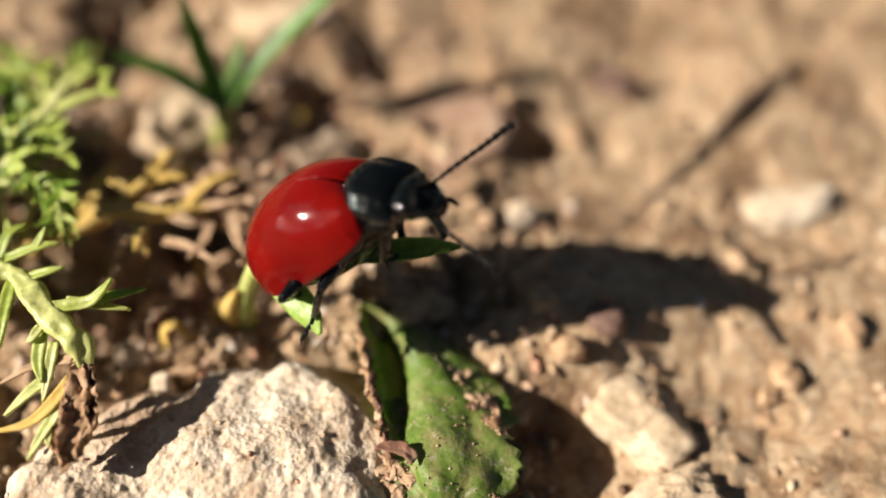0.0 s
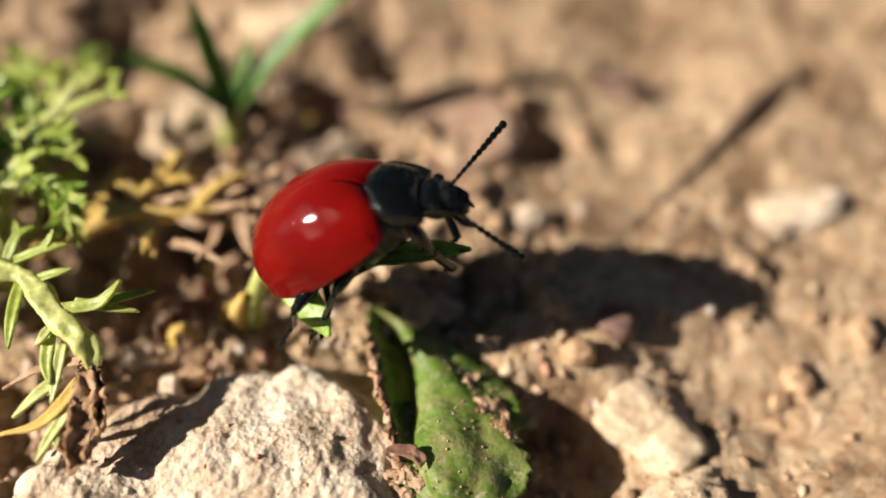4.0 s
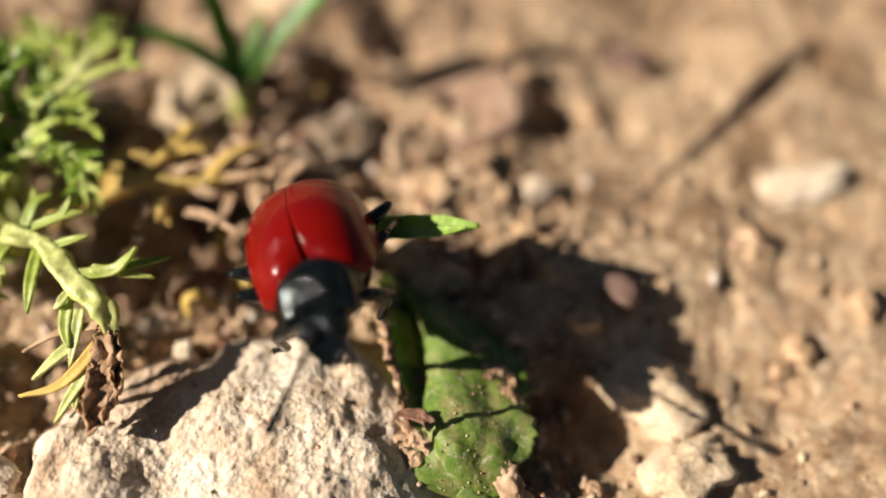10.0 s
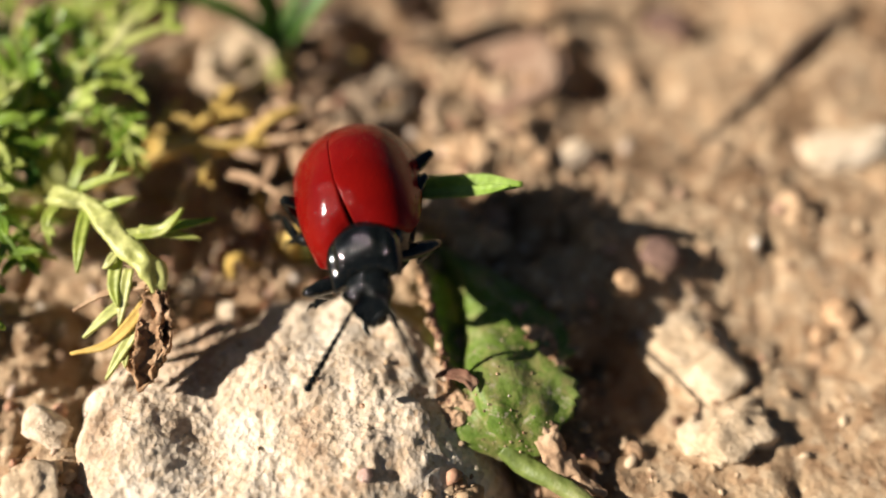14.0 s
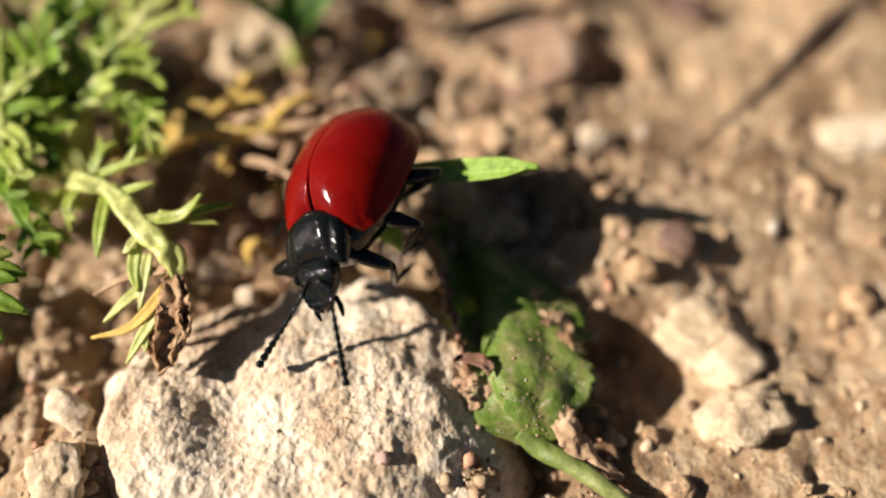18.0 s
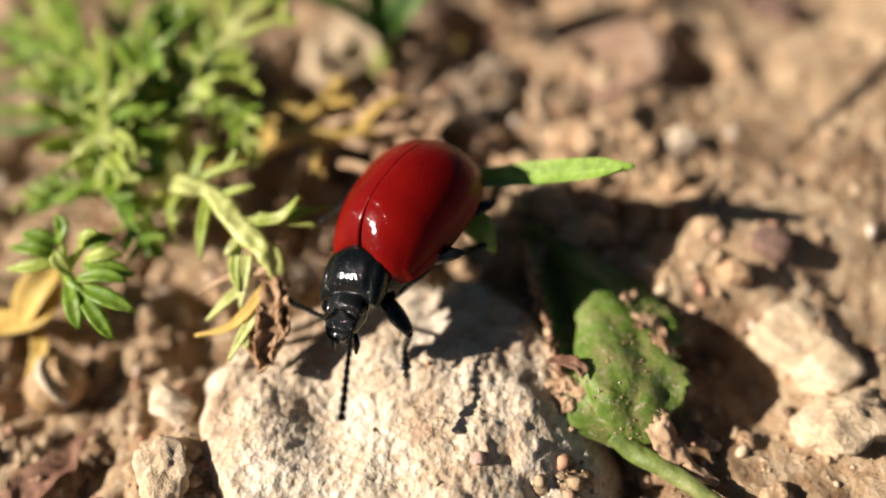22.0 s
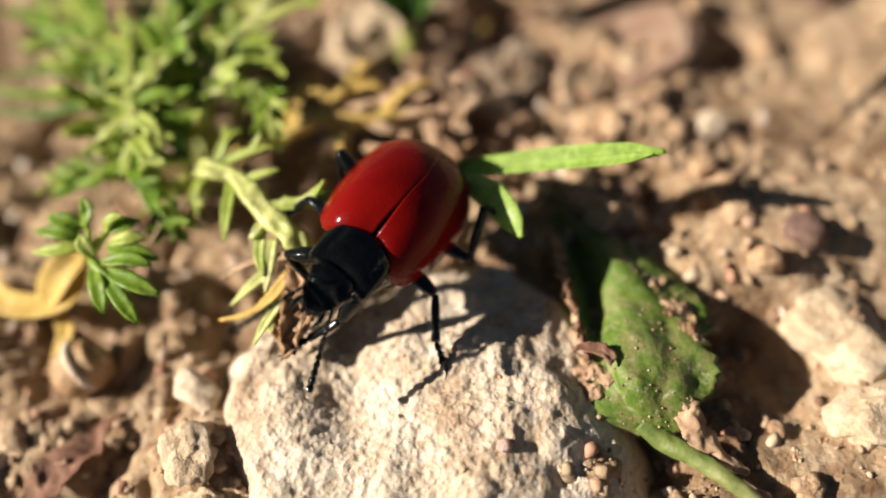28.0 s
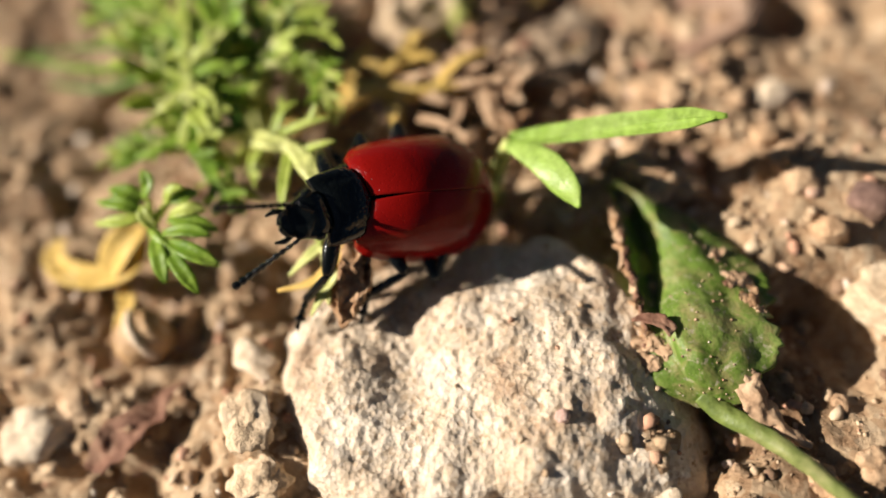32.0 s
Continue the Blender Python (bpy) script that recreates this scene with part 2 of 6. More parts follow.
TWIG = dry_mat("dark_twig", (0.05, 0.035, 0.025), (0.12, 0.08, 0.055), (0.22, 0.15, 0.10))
SNAIL = stone_mat("snail_shell", (0.30, 0.17, 0.08), (0.46, 0.29, 0.14), (0.62, 0.44, 0.26), 0.4)
RED = red_shell_mat()
BLACK = black_shell_mat()


# ---------------------------------------------------------------- tools
def finish(bm, smooth=True):
    me = bpy.data.meshes.new("mesh")
    bmesh.ops.scale(bm, vec=(MM, MM, MM), verts=bm.verts)
    bm.to_mesh(me)
    bm.free()
    if smooth:
        me.shade_smooth()
    return me


def part(name, bm, material, parent=None, label="", smooth=True):
    me = finish(bm, smooth) if isinstance(bm, bmesh.types.BMesh) else bm
    me.name = name
    if not me.materials:
        me.materials.append(material)
    ob = new(name, me)
    if parent:
        ob.parent = parent
    if label:
        ob["label"] = label
    return ob


def empty(name, at, label, category, group=""):
    ob = new(name)
    ob.empty_display_size = 0.001
    ob.location = Vector(at) * MM
    return tagged(ob, label, category, group)


def grid_mesh(co, closed=False):
    """A sheet from an array of rows x columns x 3 in millimetres."""
    n, m = co.shape[:2]
    v = (co.reshape(-1, 3) * MM).tolist()
    f = []
    for i in range(n - 1):
        for j in range(m if closed else m - 1):
            k = (j + 1) % m
            f.append((i * m + j, i * m + k, (i + 1) * m + k, (i + 1) * m + j))
    me = bpy.data.meshes.new("mesh")
    me.from_pydata(v, [], f)
    me.shade_smooth()
    return me


def smooth_path(pts, n):
    """n points on a Catmull-Rom curve through pts."""
    p = np.array(pts, float)
    p = np.vstack([2 * p[0] - p[1], p, 2 * p[-1] - p[-2]])
    out = []
    for s in np.linspace(0, len(pts) - 1 - 1e-6, n):
        i = int(s)
        t = s - i
        a, b, c, d = p[i:i + 4]
        out.append(0.5 * (2 * b + (c - a) * t + (2 * a - 5 * b + 4 * c - d) * t * t + (3 * b - a - 3 * c + d) * t ** 3))
    return np.array(out)


def frames(path):
    """Tangent, side and up along a path."""
    t = np.gradient(path, axis=0)
    t /= np.linalg.norm(t, axis=1)[:, None]
    ref = np.tile(np.array([0.0, 0.0, 1.0]), (len(path), 1))
    flat = np.abs(t[:, 2]) > 0.97
    ref[flat] = (0, 1, 0)
    s = np.cross(t, ref)
    s /= np.linalg.norm(s, axis=1)[:, None]
    return t, s, np.cross(s, t)


def tube(pts, radii, n=24, sides=9, rough=0.0, seed=0):
    """A closed round stalk along pts; radii along its length."""
    rng = np.random.RandomState(seed)
    p = smooth_path(pts, n)
    _, s, u = frames(p)
    r = np.interp(np.linspace(0, 1, n), np.linspace(0, 1, len(radii)), radii)
    a = np.linspace(0, 2 * np.pi, sides, endpoint=False)
    jitter = 1 + rough * rng.uniform(-1, 1, (n, sides))
    co = p[:, None] + (r[:, None] * jitter)[..., None] * (np.cos(a)[None, :, None] * s[:, None] + np.sin(a)[None, :, None] * u[:, None])
    co = np.concatenate([p[:1, None].repeat(sides, 1), co, p[-1:, None].repeat(sides, 1)])
    return grid_mesh(co, closed=True)


def blade_mesh(pts, widths, fold=0.35, thick=0.12, n=26, m=8, twist=0.0):
    """A leaf blade with a keel: both faces and the edges, folded up along the middle by fold."""
    p = smooth_path(pts, n)
    _, s, u = frames(p)
    if twist:
        a = np.linspace(0, radians(twist), n)[:, None]
        s, u = s * np.cos(a) + u * np.sin(a), u * np.cos(a) - s * np.sin(a)
    w = np.interp(np.linspace(0, 1, n), np.linspace(0, 1, len(widths)), widths)
    v = np.linspace(-1, 1, m * 2 + 1)
    th = thick * np.sqrt(np.clip(1 - np.abs(v) ** 4, 0.02, 1))
    top = p[:, None] + s[:, None] * (w[:, None] * v)[..., None] + u[:, None] * ((w[:, None] * fold * np.abs(v) ** 1.3)[..., None] + th[None, :, None])
    low = p[:, None] + s[:, None] * (w[:, None] * v)[..., None] + u[:, None] * ((w[:, None] * fold * np.abs(v) ** 1.3)[..., None] - th[None, :, None])
    ring = np.concatenate([top, low[:, ::-1]], axis=1)
    ring = np.concatenate([ring[:1].mean(1, keepdims=True).repeat(ring.shape[1], 1), ring, ring[-1:].mean(1, keepdims=True).repeat(ring.shape[1], 1)])
    return grid_mesh(ring, closed=True)


def crumple(me, size, amount, seed=0):
    """Wrinkles a mesh by uneven folds of the given size, in millimetres."""
    off = Vector((seed * 3.3, seed * 1.7, seed * 2.9))
    for v in me.vertices:
        q = v.co / (size * MM) + off
        v.co = v.co + (noise.noise_vector(q) + 0.5 * noise.noise_vector(q * 2.3)) * amount * MM
    return me


# value noise for relief
_tab = np.random.RandomState(5).uniform(-1, 1, (256, 256))


def vnoise(x, y, size, shift=0):
    x, y = np.asarray(x) / size + 37.3 * shift, np.asarray(y) / size + 11.7 * shift
    i, j = np.floor(x).astype(int), np.floor(y).astype(int)
    u, v = x - i, y - j
    u, v = u * u * (3 - 2 * u), v * v * (3 - 2 * v)
    g = lambda a, b: _tab[a % 256, b % 256]
    return (g(i, j) * (1 - u) + g(i + 1, j) * u) * (1 - v) + (g(i, j + 1) * (1 - u) + g(i + 1, j + 1) * u) * v


def clods(x, y, size, shift=0):
    """Rounded lumps: 1 in a lump's middle, 0 in the cracks."""
    x, y = np.asarray(x) / size + 5.1 * shift, np.asarray(y) / size + 9.7 * shift
    i, j = np.floor(x).astype(int), np.floor(y).astype(int)
    best = np.full(np.shape(x), 9.0)
    for a in (-1, 0, 1):
        for b in (-1, 0, 1):
            px = i + a + 0.5 + 0.45 * _tab[(i + a) % 256, (j + b) % 256]
            py = j + b + 0.5 + 0.45 * _tab[(j + b + 91) % 256, (i + a + 17) % 256]
            best = np.minimum(best, (x - px) ** 2 + (y - py) ** 2)
    return np.clip(1 - best * 1.5, 0, 1)


def dent(x, y, cx, cy, r, depth):
    return -depth * np.exp(-((x - cx) ** 2 + (y - cy) ** 2) / (r * r))


def ground(x, y):
    """Height of the soil in millimetres."""
    x, y = np.asarray(x, float), np.asarray(y, float)
    wx, wy = x + 1.2 * vnoise(x, y, 3.0, 1), y + 1.2 * vnoise(x, y, 3.0, 2)
    calm = np.maximum(np.clip((x - 3) / 7, 0, 1), np.clip((y - 12) / 8, 0, 1) * np.clip((x + 2) / 6, 0, 1))
    h = (1.1 * vnoise(x, y, 14, 3) + 0.8 * vnoise(x, y, 5, 4)) * (1 - 0.45 * calm) + 0.9 * calm
    h = h + (1 - 0.62 * calm) * (2.0 * clods(wx, wy, 4.6, 1) ** 0.7 + 0.9 * clods(wx, wy, 2.0, 2)) + (1 - 0.5 * calm) * (0.28 * clods(x, y, 0.9, 3) + 0.12 * vnoise(x, y, 0.5, 6))
    h = h + dent(x, y, -9, 3, 4.5, 1.6) + dent(x, y, 4, -8, 4, 1.0) + dent(x, y, -18, 2, 5, 1.5) + dent(x, y, -15, -4, 4, 1.2) + dent(x, y, -5, 16.5, 2.6, 2.4) + dent(x, y, 9.6, 13.5, 1.6, 2.6) + dent(x, y, -14, 10, 3, 1.8) + dent(x, y, -1, 18.5, 2.5, 1.6) + dent(x, y, 18, 20, 5, 1.5) - dent(x, y, 9.8, -0.6, 5.4, 2.0) - dent(x, y, 17.0, 3.5, 4.5, 0.7) + dent(x, y, 9.6, -8.0, 2.6, 1.6)
    for cx, cy, r, d in ((-4.5, 17.8, 1.9, 3.2), (-3.7, 12.6, 1.3, 2.6), (-7.8, 11.2, 1.5, 2.8), (-11.8, 5.5, 2.0, 2.2), (-18.9, 22.8, 2.4, 2.6), (-2.0, 22.0, 2.0, 2.6), (-14.6, 13.2, 1.6, 2.4), (0.6, 20.4, 1.8, 2.6), (-9.4, 9.6, 1.4, 2.4)):
        h = h + dent(x, y, cx, cy, r, d)
    # crumbled apron round the pale rock
    r = np.sqrt(((x + 8.1) / 9.4) ** 2 + ((y + 11.4) / 7.5) ** 2)
    h = h + 1.5 * np.exp(-((r - 1.1) / 0.24) ** 2) * np.clip((-5.0 - y) / 4.0, 0, 1) * np.clip((-2.0 - x) / 3.0, 0, 1)
    return h - 2.0


# ---------------------------------------------------------------- ground
def build_ground():
    def axis(lo, hi, step):
        mid = np.arange(lo, hi + step, step)
        grow = step * np.cumsum(1.32 ** np.arange(1, 58))
        grow = grow[grow < 4.0e5]
        return np.concatenate([lo - grow[::-1], mid, hi + grow])
    X, Y = np.meshgrid(axis(-48, 44, 0.24), axis(-24, 44, 0.24), indexing="ij")
    far = np.maximum(np.maximum(-48 - X, X - 44), np.maximum(-24 - Y, Y - 44)).clip(0)
    Z = ground(X, Y) * np.exp(-far / 60.0)
    me = grid_mesh(np.stack([X, Y, Z], 2))
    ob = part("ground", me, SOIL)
    tagged(ob, "dry sandy soil with small clods and cracks in the sun", "ground", kind="structure")


build_ground()


def stone_mesh(seed, rx, ry, rz, bumps=0.12, level=3, flat=0.0, freq=1.0):
    """A rough closed stone about its middle."""
    bm = bmesh.new()
    bmesh.ops.create_icosphere(bm, subdivisions=level, radius=1.0)
    off = Vector((seed * 3.17, seed * 1.91, seed * 0.73))
    for v in bm.verts:
        d = v.co.normalized()
        q = 2.6
        k = (abs(d.x) ** q + abs(d.y) ** q + abs(d.z) ** q) ** (-1 / q)
        n = noise.noise(d * 1.3 * freq + off) * 1.0 + noise.noise(d * 3.1 * freq + off) * 0.5 + noise.noise(d * 7.5 * freq + off) * 0.22
        c = d * k * (1 + bumps * 2.0 * n)
        if flat:
            c.z = c.z if c.z < flat else flat + (c.z - flat) * 0.25
        v.co = (c.x * rx, c.y * ry, c.z * rz)
    return bm


# ---------------------------------------------------------------- the pale rock
def rock_height(x, y):
    """Top of the pale rock in millimetres, or far below outside it."""
    cx, cy = -7.6, -11.4
    a = np.arctan2(y - cy, x - cx)
    edge = 1.0 + 0.05 * np.sin(2 * a + 0.6) + 0.04 * np.sin(3 * a + 2.0) + 0.05 * vnoise(4 * np.cos(a), 4 * np.sin(a), 1.0, 21) + 0.03 * vnoise(9 * np.cos(a), 9 * np.sin(a), 1.0, 22) + 0.12 * np.exp(-((a - 1.1) / 0.42) ** 2) + 0.26 * np.exp(-((a + 0.45) / 0.32) ** 2)
    r = np.sqrt(((x - cx) / 10.0) ** 2 + ((y - cy) / 7.5) ** 2) / edge
    top = 2.75 - 0.5 * r ** 2 + 0.01 * (y + 11.5) - 0.36 * np.clip(x + 1.6, 0, None) ** 1.15
    drop = np.clip((r - 0.82) / 0.3, 0, 1)
    top = top - 5.4 * drop ** 1.7
    lumps = 0.8 * vnoise(x, y, 3.2, 31) + 0.30 * vnoise(x, y, 1.3, 32) + 0.14 * clods(x + 0.5 * vnoise(x, y, 0.7, 8), y + 0.5 * vnoise(x, y, 0.6, 9), 0.9, 33) + 0.10 * vnoise(x, y, 0.33, 34)
    return top + lumps * (0.75 + 0.5 * drop)


def build_rock():
    n, m = 170, 520
    a = np.linspace(0, 2 * np.pi, m, endpoint=False)
    r = np.linspace(0.004, 1.0, n) ** 0.8
    cx, cy = -8.3, -12.2
    X = cx + np.outer(r, np.cos(a)) * 15.5
    Y = cy + np.outer(r, np.sin(a)) * 12.0
    Z = np.maximum(rock_height(X, Y), -3.5)
    co = np.stack([X, Y, Z], 2)
    low = co[-1:].copy()
    low[..., 2] = -4.0
    mid = np.tile(np.array([cx, cy, -4.0]), (1, m, 1))
    cap = np.tile(np.array([cx, cy, float(Z[0].mean())]), (1, m, 1))
    part_me = grid_mesh(np.concatenate([cap, co, low, mid])[:, ::-1], closed=True)
    ob = part("rock", part_me, ROCK)
    tagged(ob, "pale cream limestone rock half sunk in sandy soil", "rock")


build_rock()


def surface(x, y):
    """What lies uppermost at a place: soil or the pale rock."""
    return float(max(ground(x, y), rock_height(np.float64(x), np.float64(y))))


# ---------------------------------------------------------------- single stones
def stone(name, x, y, rx, ry, rz, rz_turn, mat, label, seed, sink=0.35, bumps=0.13, flat=0.0):
    ob = part(name, stone_mesh(seed, rx, ry, rz, bumps, 4 if rx > 1.2 else 3, flat), mat)
    h = float(ground(np.float64(x), np.float64(y)))
    ob.location = Vector((x, y, h + rz * (1 - 2 * sink))) * MM
    ob.rotation_euler = (radians(6 * math.sin(seed)), radians(7 * math.cos(seed * 2)), radians(rz_turn))
    return tagged(ob, label, "stone")


stone("pitted_stone", 13.0, -6.9, 2.5, 1.7, 0.8, -42, CREAM, "cream angular stone with a small brown pit", 3, 0.4, 0.2)
stone("white_stone", 23.6, 6.8, 3.0, 1.2, 0.8, 8, WHITE_STONE, "pale elongated stone half sunk in soil", 5, 0.4, 0.2)
stone("small_pale_stone", 7.6, 5.8, 1.15, 0.8, 0.7, 25, WHITE_STONE, "small pale pebble on the soil", 7, 0.2)
stone("flat_reddish_stone", 3.3, 12.9, 4.4, 3.6, 0.55, 25, RED_STONE, "flat glossy reddish stone lying on soil", 11, 0.2, 0.07, 0.5)
stone("brown_stone", 15.2, 18.1, 1.6, 1.1, 1.0, -20, BROWN_STONE, "dark brown lump on the soil", 13)
stone("round_pebble", -6.0, 12.4, 0.9, 0.8, 0.75, 0, STONE, "small round tan pebble", 17, 0.15)
stone("pink_pebble", 2.8, 1.3, 0.8, 0.7, 0.6, 0, RED_STONE, "small pinkish pebble on the soil", 23, 0.2)
PINK_STONE = stone_mat("pink_stone", (0.42, 0.24, 0.19), (0.60, 0.40, 0.33), (0.74, 0.58, 0.50), 0.4)
chip = stone("pink_chip", -3.4, -13.85, 0.34, 0.3, 0.2, 20, PINK_STONE, "tiny pink stone chip lying on the pale rock", 43, 0.2)
chip.location.z = (float(rock_height(np.float64(-3.4), np.float64(-13.85))) + 0.05) * MM
stone("pink_pebble", 9.3, -3.5, 0.8, 0.7, 0.6, 0, STONE, "small pinkish pebble on the soil", 29, 0.2)
stone("tan_stone", 14.0, -10.8, 2.2, 1.4, 0.8, 20, CREAM, "rough tan stone sunk in the soil", 31, 0.45, 0.24)
stone("tan_stone", -12.7, 14.0, 3.2, 2.4, 1.6, 30, CREAM, "rough tan stone sunk in the soil", 37, 0.35, 0.2)
for k, (x, y, rx, ry) in enumerate(((0.9, -17.2, 1.4, 1.0), (4.6, -18.4, 1.2, 0.9), (-1.2, -18.3, 1.3, 0.9), (-17.8, -14.6, 1.3, 1.0), (-18.4, -11.2, 1.1, 0.8), (-17.2, -17.0, 1.4, 1.0))):
    stone("rock_fragment", x, y, rx, ry, 0.55, 37 * k, (WHITE_STONE, CREAM)[k % 2], "pale crumbled fragment of limestone beside the rock", 400 + k, 0.3, 0.24)
stone("pale_stone", -11.0, -4.9, 0.55, 1.15, 0.5, 12, WHITE_STONE, "slim pale stone standing beside the rock", 83, 0.15)
stone("pale_stone", -13.1, -2.3, 0.95, 0.8, 0.6, 30, WHITE_STONE, "small whitish stone in the shade of the weed", 87, 0.2)
def build_clod():
    """A clod of earth: a rough core stuck all over with crumbs."""
    x, y = -3.7, 9.5
    core = stone("grey_clod", x, y, 2.4, 2.1, 1.3, 10, CLOD, "crumbly grey brown clod of earth", 41, 0.3, 0.26)
    rng = np.random.RandomState(52)
    for k in range(46):
        a, e, r = rng.uniform(0, 6.28), rng.uniform(0.0, 1.5), rng.uniform(0.16, 0.42)
        ob = part("crumb", stone_mesh(300 + k, r, r * 0.8, r * 0.7, 0.25, 2), (CLOD, STONE, CLOD, BROWN_STONE)[k % 4], core)
        ob.location = Vector((2.3 * math.cos(a) * math.cos(e), 2.0 * math.sin(a) * math.cos(e), 1.25 * math.sin(e))) * MM
        ob.rotation_euler = (a, e, k)


CLOD = stone_mat("grey_earth", (0.15, 0.105, 0.065), (0.30, 0.22, 0.145), (0.46, 0.36, 0.25))
build_clod()
stone("brown_stone", 11.4, -1.8, 1.1, 0.8, 0.8, -20, BROWN_STONE, "small reddish brown lump beside cream stone", 19)


# ---------------------------------------------------------------- broad old leaf
def build_old_leaf():
    """A leaf folded along its midrib: one side stands up with a withered rim, the other bulges."""
    rim = [(2.6, -12.3, 0.8), (1.0, -11.9, 1.5), (0.2, -10.9, 1.9), (0.3, -9.1, 2.2), (-0.1, -7.3, 2.7), (-0.6, -5.4, 2.9), (-0.9, -3.9, 2.9), (-1.2, -2.3, 2.6), (-1.3, -1.0, 2.2)]
    fold = [(3.1, -12.4, 0.8), (2.2, -11.5, 1.9), (1.5, -10.3, 2.3), (1.0, -8.4, 1.9), (1.0, -6.6, 1.0), (0.8, -4.7, 0.8), (0.4, -2.9, 0.7), (-0.3, -1.6, 1.0), (-1.0, -0.8, 1.9)]
    free = [(3.8, -12.5, 0.8), (4.7, -12.2, 1.5), (5.8, -11.2, 1.9), (6.3, -9.3, 2.1), (6.3, -7.3, 1.9), (5.7, -5.2, 1.5), (4.4, -3.3, 1.0), (2.2, -1.9, 0.8), (-0.6, -0.7, 1.8)]
    n, half = 84, 30
    L, M, R = (smooth_path(k, n) for k in (rim, fold, free))
    v = np.linspace(0, 1, half + 1)
    rng = np.random.RandomState(8)
    wob = np.convolve(rng.normal(0, 1, n + 8), np.ones(3) / 3, "same")[4:-4]
    rows = []
    for i in range(n):
        u = i / (n - 1)
        swell = 0.35 + 0.65 * min(1.0, u / 0.25, (1 - u) / 0.3)
        left = M[i] + (L[i] - M[i]) * (v[::-1, None] * (1 + 0.05 * wob[i]))
        left[:, 0] -= 0.25 * np.sin(v[::-1] * np.pi)
        bite = 0.10 * max(0.0, math.sin(u * 31)) ** 3 + (0.16 if 0.17 < u < 0.24 else 0.0) + (0.10 if 0.40 < u < 0.43 else 0.0)
        w = v[1:] * (1 + 0.03 * wob[(i * 3) % n] - bite)
        right = M[i] + (R[i] - M[i]) * w[:, None]
        right[:, 2] += swell * (1.7 * min(1.0, 0.45 + 1.4 * max(0.0, u - 0.2)) * np.sin(np.pi * np.clip(w, 0, 1) ** 0.48) + 0.07 * np.sin(w * 11 + u * 26))
        right[:, 2] -= 0.10 * swell * np.exp(-((w - 0.62 + 0.5 * abs(u - 0.45)) / 0.07) ** 2)
        rows.append(np.concatenate([left, right]))
    top = np.array(rows)
    top[..., 2] += 0.10 * vnoise(top[..., 0], top[..., 1], 1.1, 40) + 0.05 * vnoise(top[..., 0], top[..., 1], 0.45, 41)
    low = top.copy()
    low[..., 2] -= 0.16
    low[..., 0] += 0.06
    ring = np.concatenate([top, low[:, ::-1]], 1)
    base = np.array((4.0, -13.0, 0.5))
    thing = empty("broad_leaf", base, "old broad green leaf with brown blotches and torn edge", "leaf")
    part("lamina", grid_mesh(ring - base, closed=True), OLD_LEAF, thing)
    stalk = blade_mesh(np.array([(2.9, -11.9, 1.5), (3.7, -12.6, 1.3), (4.9, -13.4, 1.4), (6.6, -14.6, 1.5), (8.4, -16.0, 1.2), (10.8, -18.0, 0.6)]) - base, [0.5, 0.6, 0.46, 0.40, 0.38, 0.36], -0.35, 0.25, 50, 6)
    part("petiole", crumple(stalk, 1.2, 0.08, 4), PETIOLE, thing, "dull green leaf stalk")
    dry = blade_mesh(np.array([(4.6, -11.0, 2.2), (5.0, -12.0, 2.0), (5.8, -12.9, 1.5), (7.4, -14.1, 0.9)]) - base, [0.3, 0.75, 0.7, 0.5, 0.12], -0.3, 0.1, 44, 7, 15)
    part("withered_strip", crumple(dry, 0.6, 0.2, 9), DRY, thing, "tan withered strip of the torn margin")
    # dead rim along the raised side: curled crust in short flakes
    for k in range(22):
        i = 28 + int(k * 2.05)
        p, q = L[i] - base, L[min(n - 1, i + 3)] - base
        me = finish(stone_mesh(160 + k, rng.uniform(0.16, 0.27), rng.uniform(0.30, 0.46), rng.uniform(0.10, 0.2), 0.35, 3))
        ob = part("rim_flake", crumple(me, 0.4, 0.12, k), (EDGE, WITHER, EDGE, DRY)[k % 4] if k < 16 else (DRY, WITHER)[k % 2], thing, "curled brown flake of the withered rim")
        ob.location = Vector(p + rng.normal(0, 0.07, 3)) * MM
        ob.rotation_euler = (rng.uniform(-0.5, 0.5), rng.uniform(0.2, 1.2), math.atan2(q[1] - p[1], q[0] - p[0]) - math.pi / 2)
    # dead flakes and crumbs on the lamina
    def spot(u, w, lift=0.05):
        return Vector(top[int(u * (n - 1)), int((0.5 + 0.5 * w) * 2 * half)] - base) + Vector((0, 0, lift))
    tip = blade_mesh(np.array([(0.0, 0, 0), (0.6, 0.25, 0.25), (1.25, 0.3, 0.3), (1.9, 0.1, 0.2)]), [0.06, 0.26, 0.36, 0.3], 0.3, 0.08, 24, 5)
    ob = part("dead_flake", crumple(tip, 0.5, 0.1, 2), EDGE, thing, "dark brown pointed dead flake")
    ob.location = (Vector((-0.35, -9.15, 3.2)) - Vector(base)) * MM
    ob.rotation_euler = (0, 0.1, -0.35)
    for k, (u, w, r, m) in enumerate([(0.36, -0.55, 0.4, DRY), (0.31, -0.5, 0.45, DRY), (0.25, -0.6, 0.45, DRY), (0.28, -0.2, 0.35, DRY),
                                     (0.55, 0.72, 0.55, DRY), (0.51, 0.78, 0.5, WITHER), (0.53, 0.66, 0.24, EDGE), (0.62, 0.6, 0.3, DRY), (0.45, 0.9, 0.25, DRY)]):
        me = finish(stone_mesh(60 + k, r * (1.0 + 0.5 * (k % 2)), r * 0.8, 0.09, 0.42, 4))
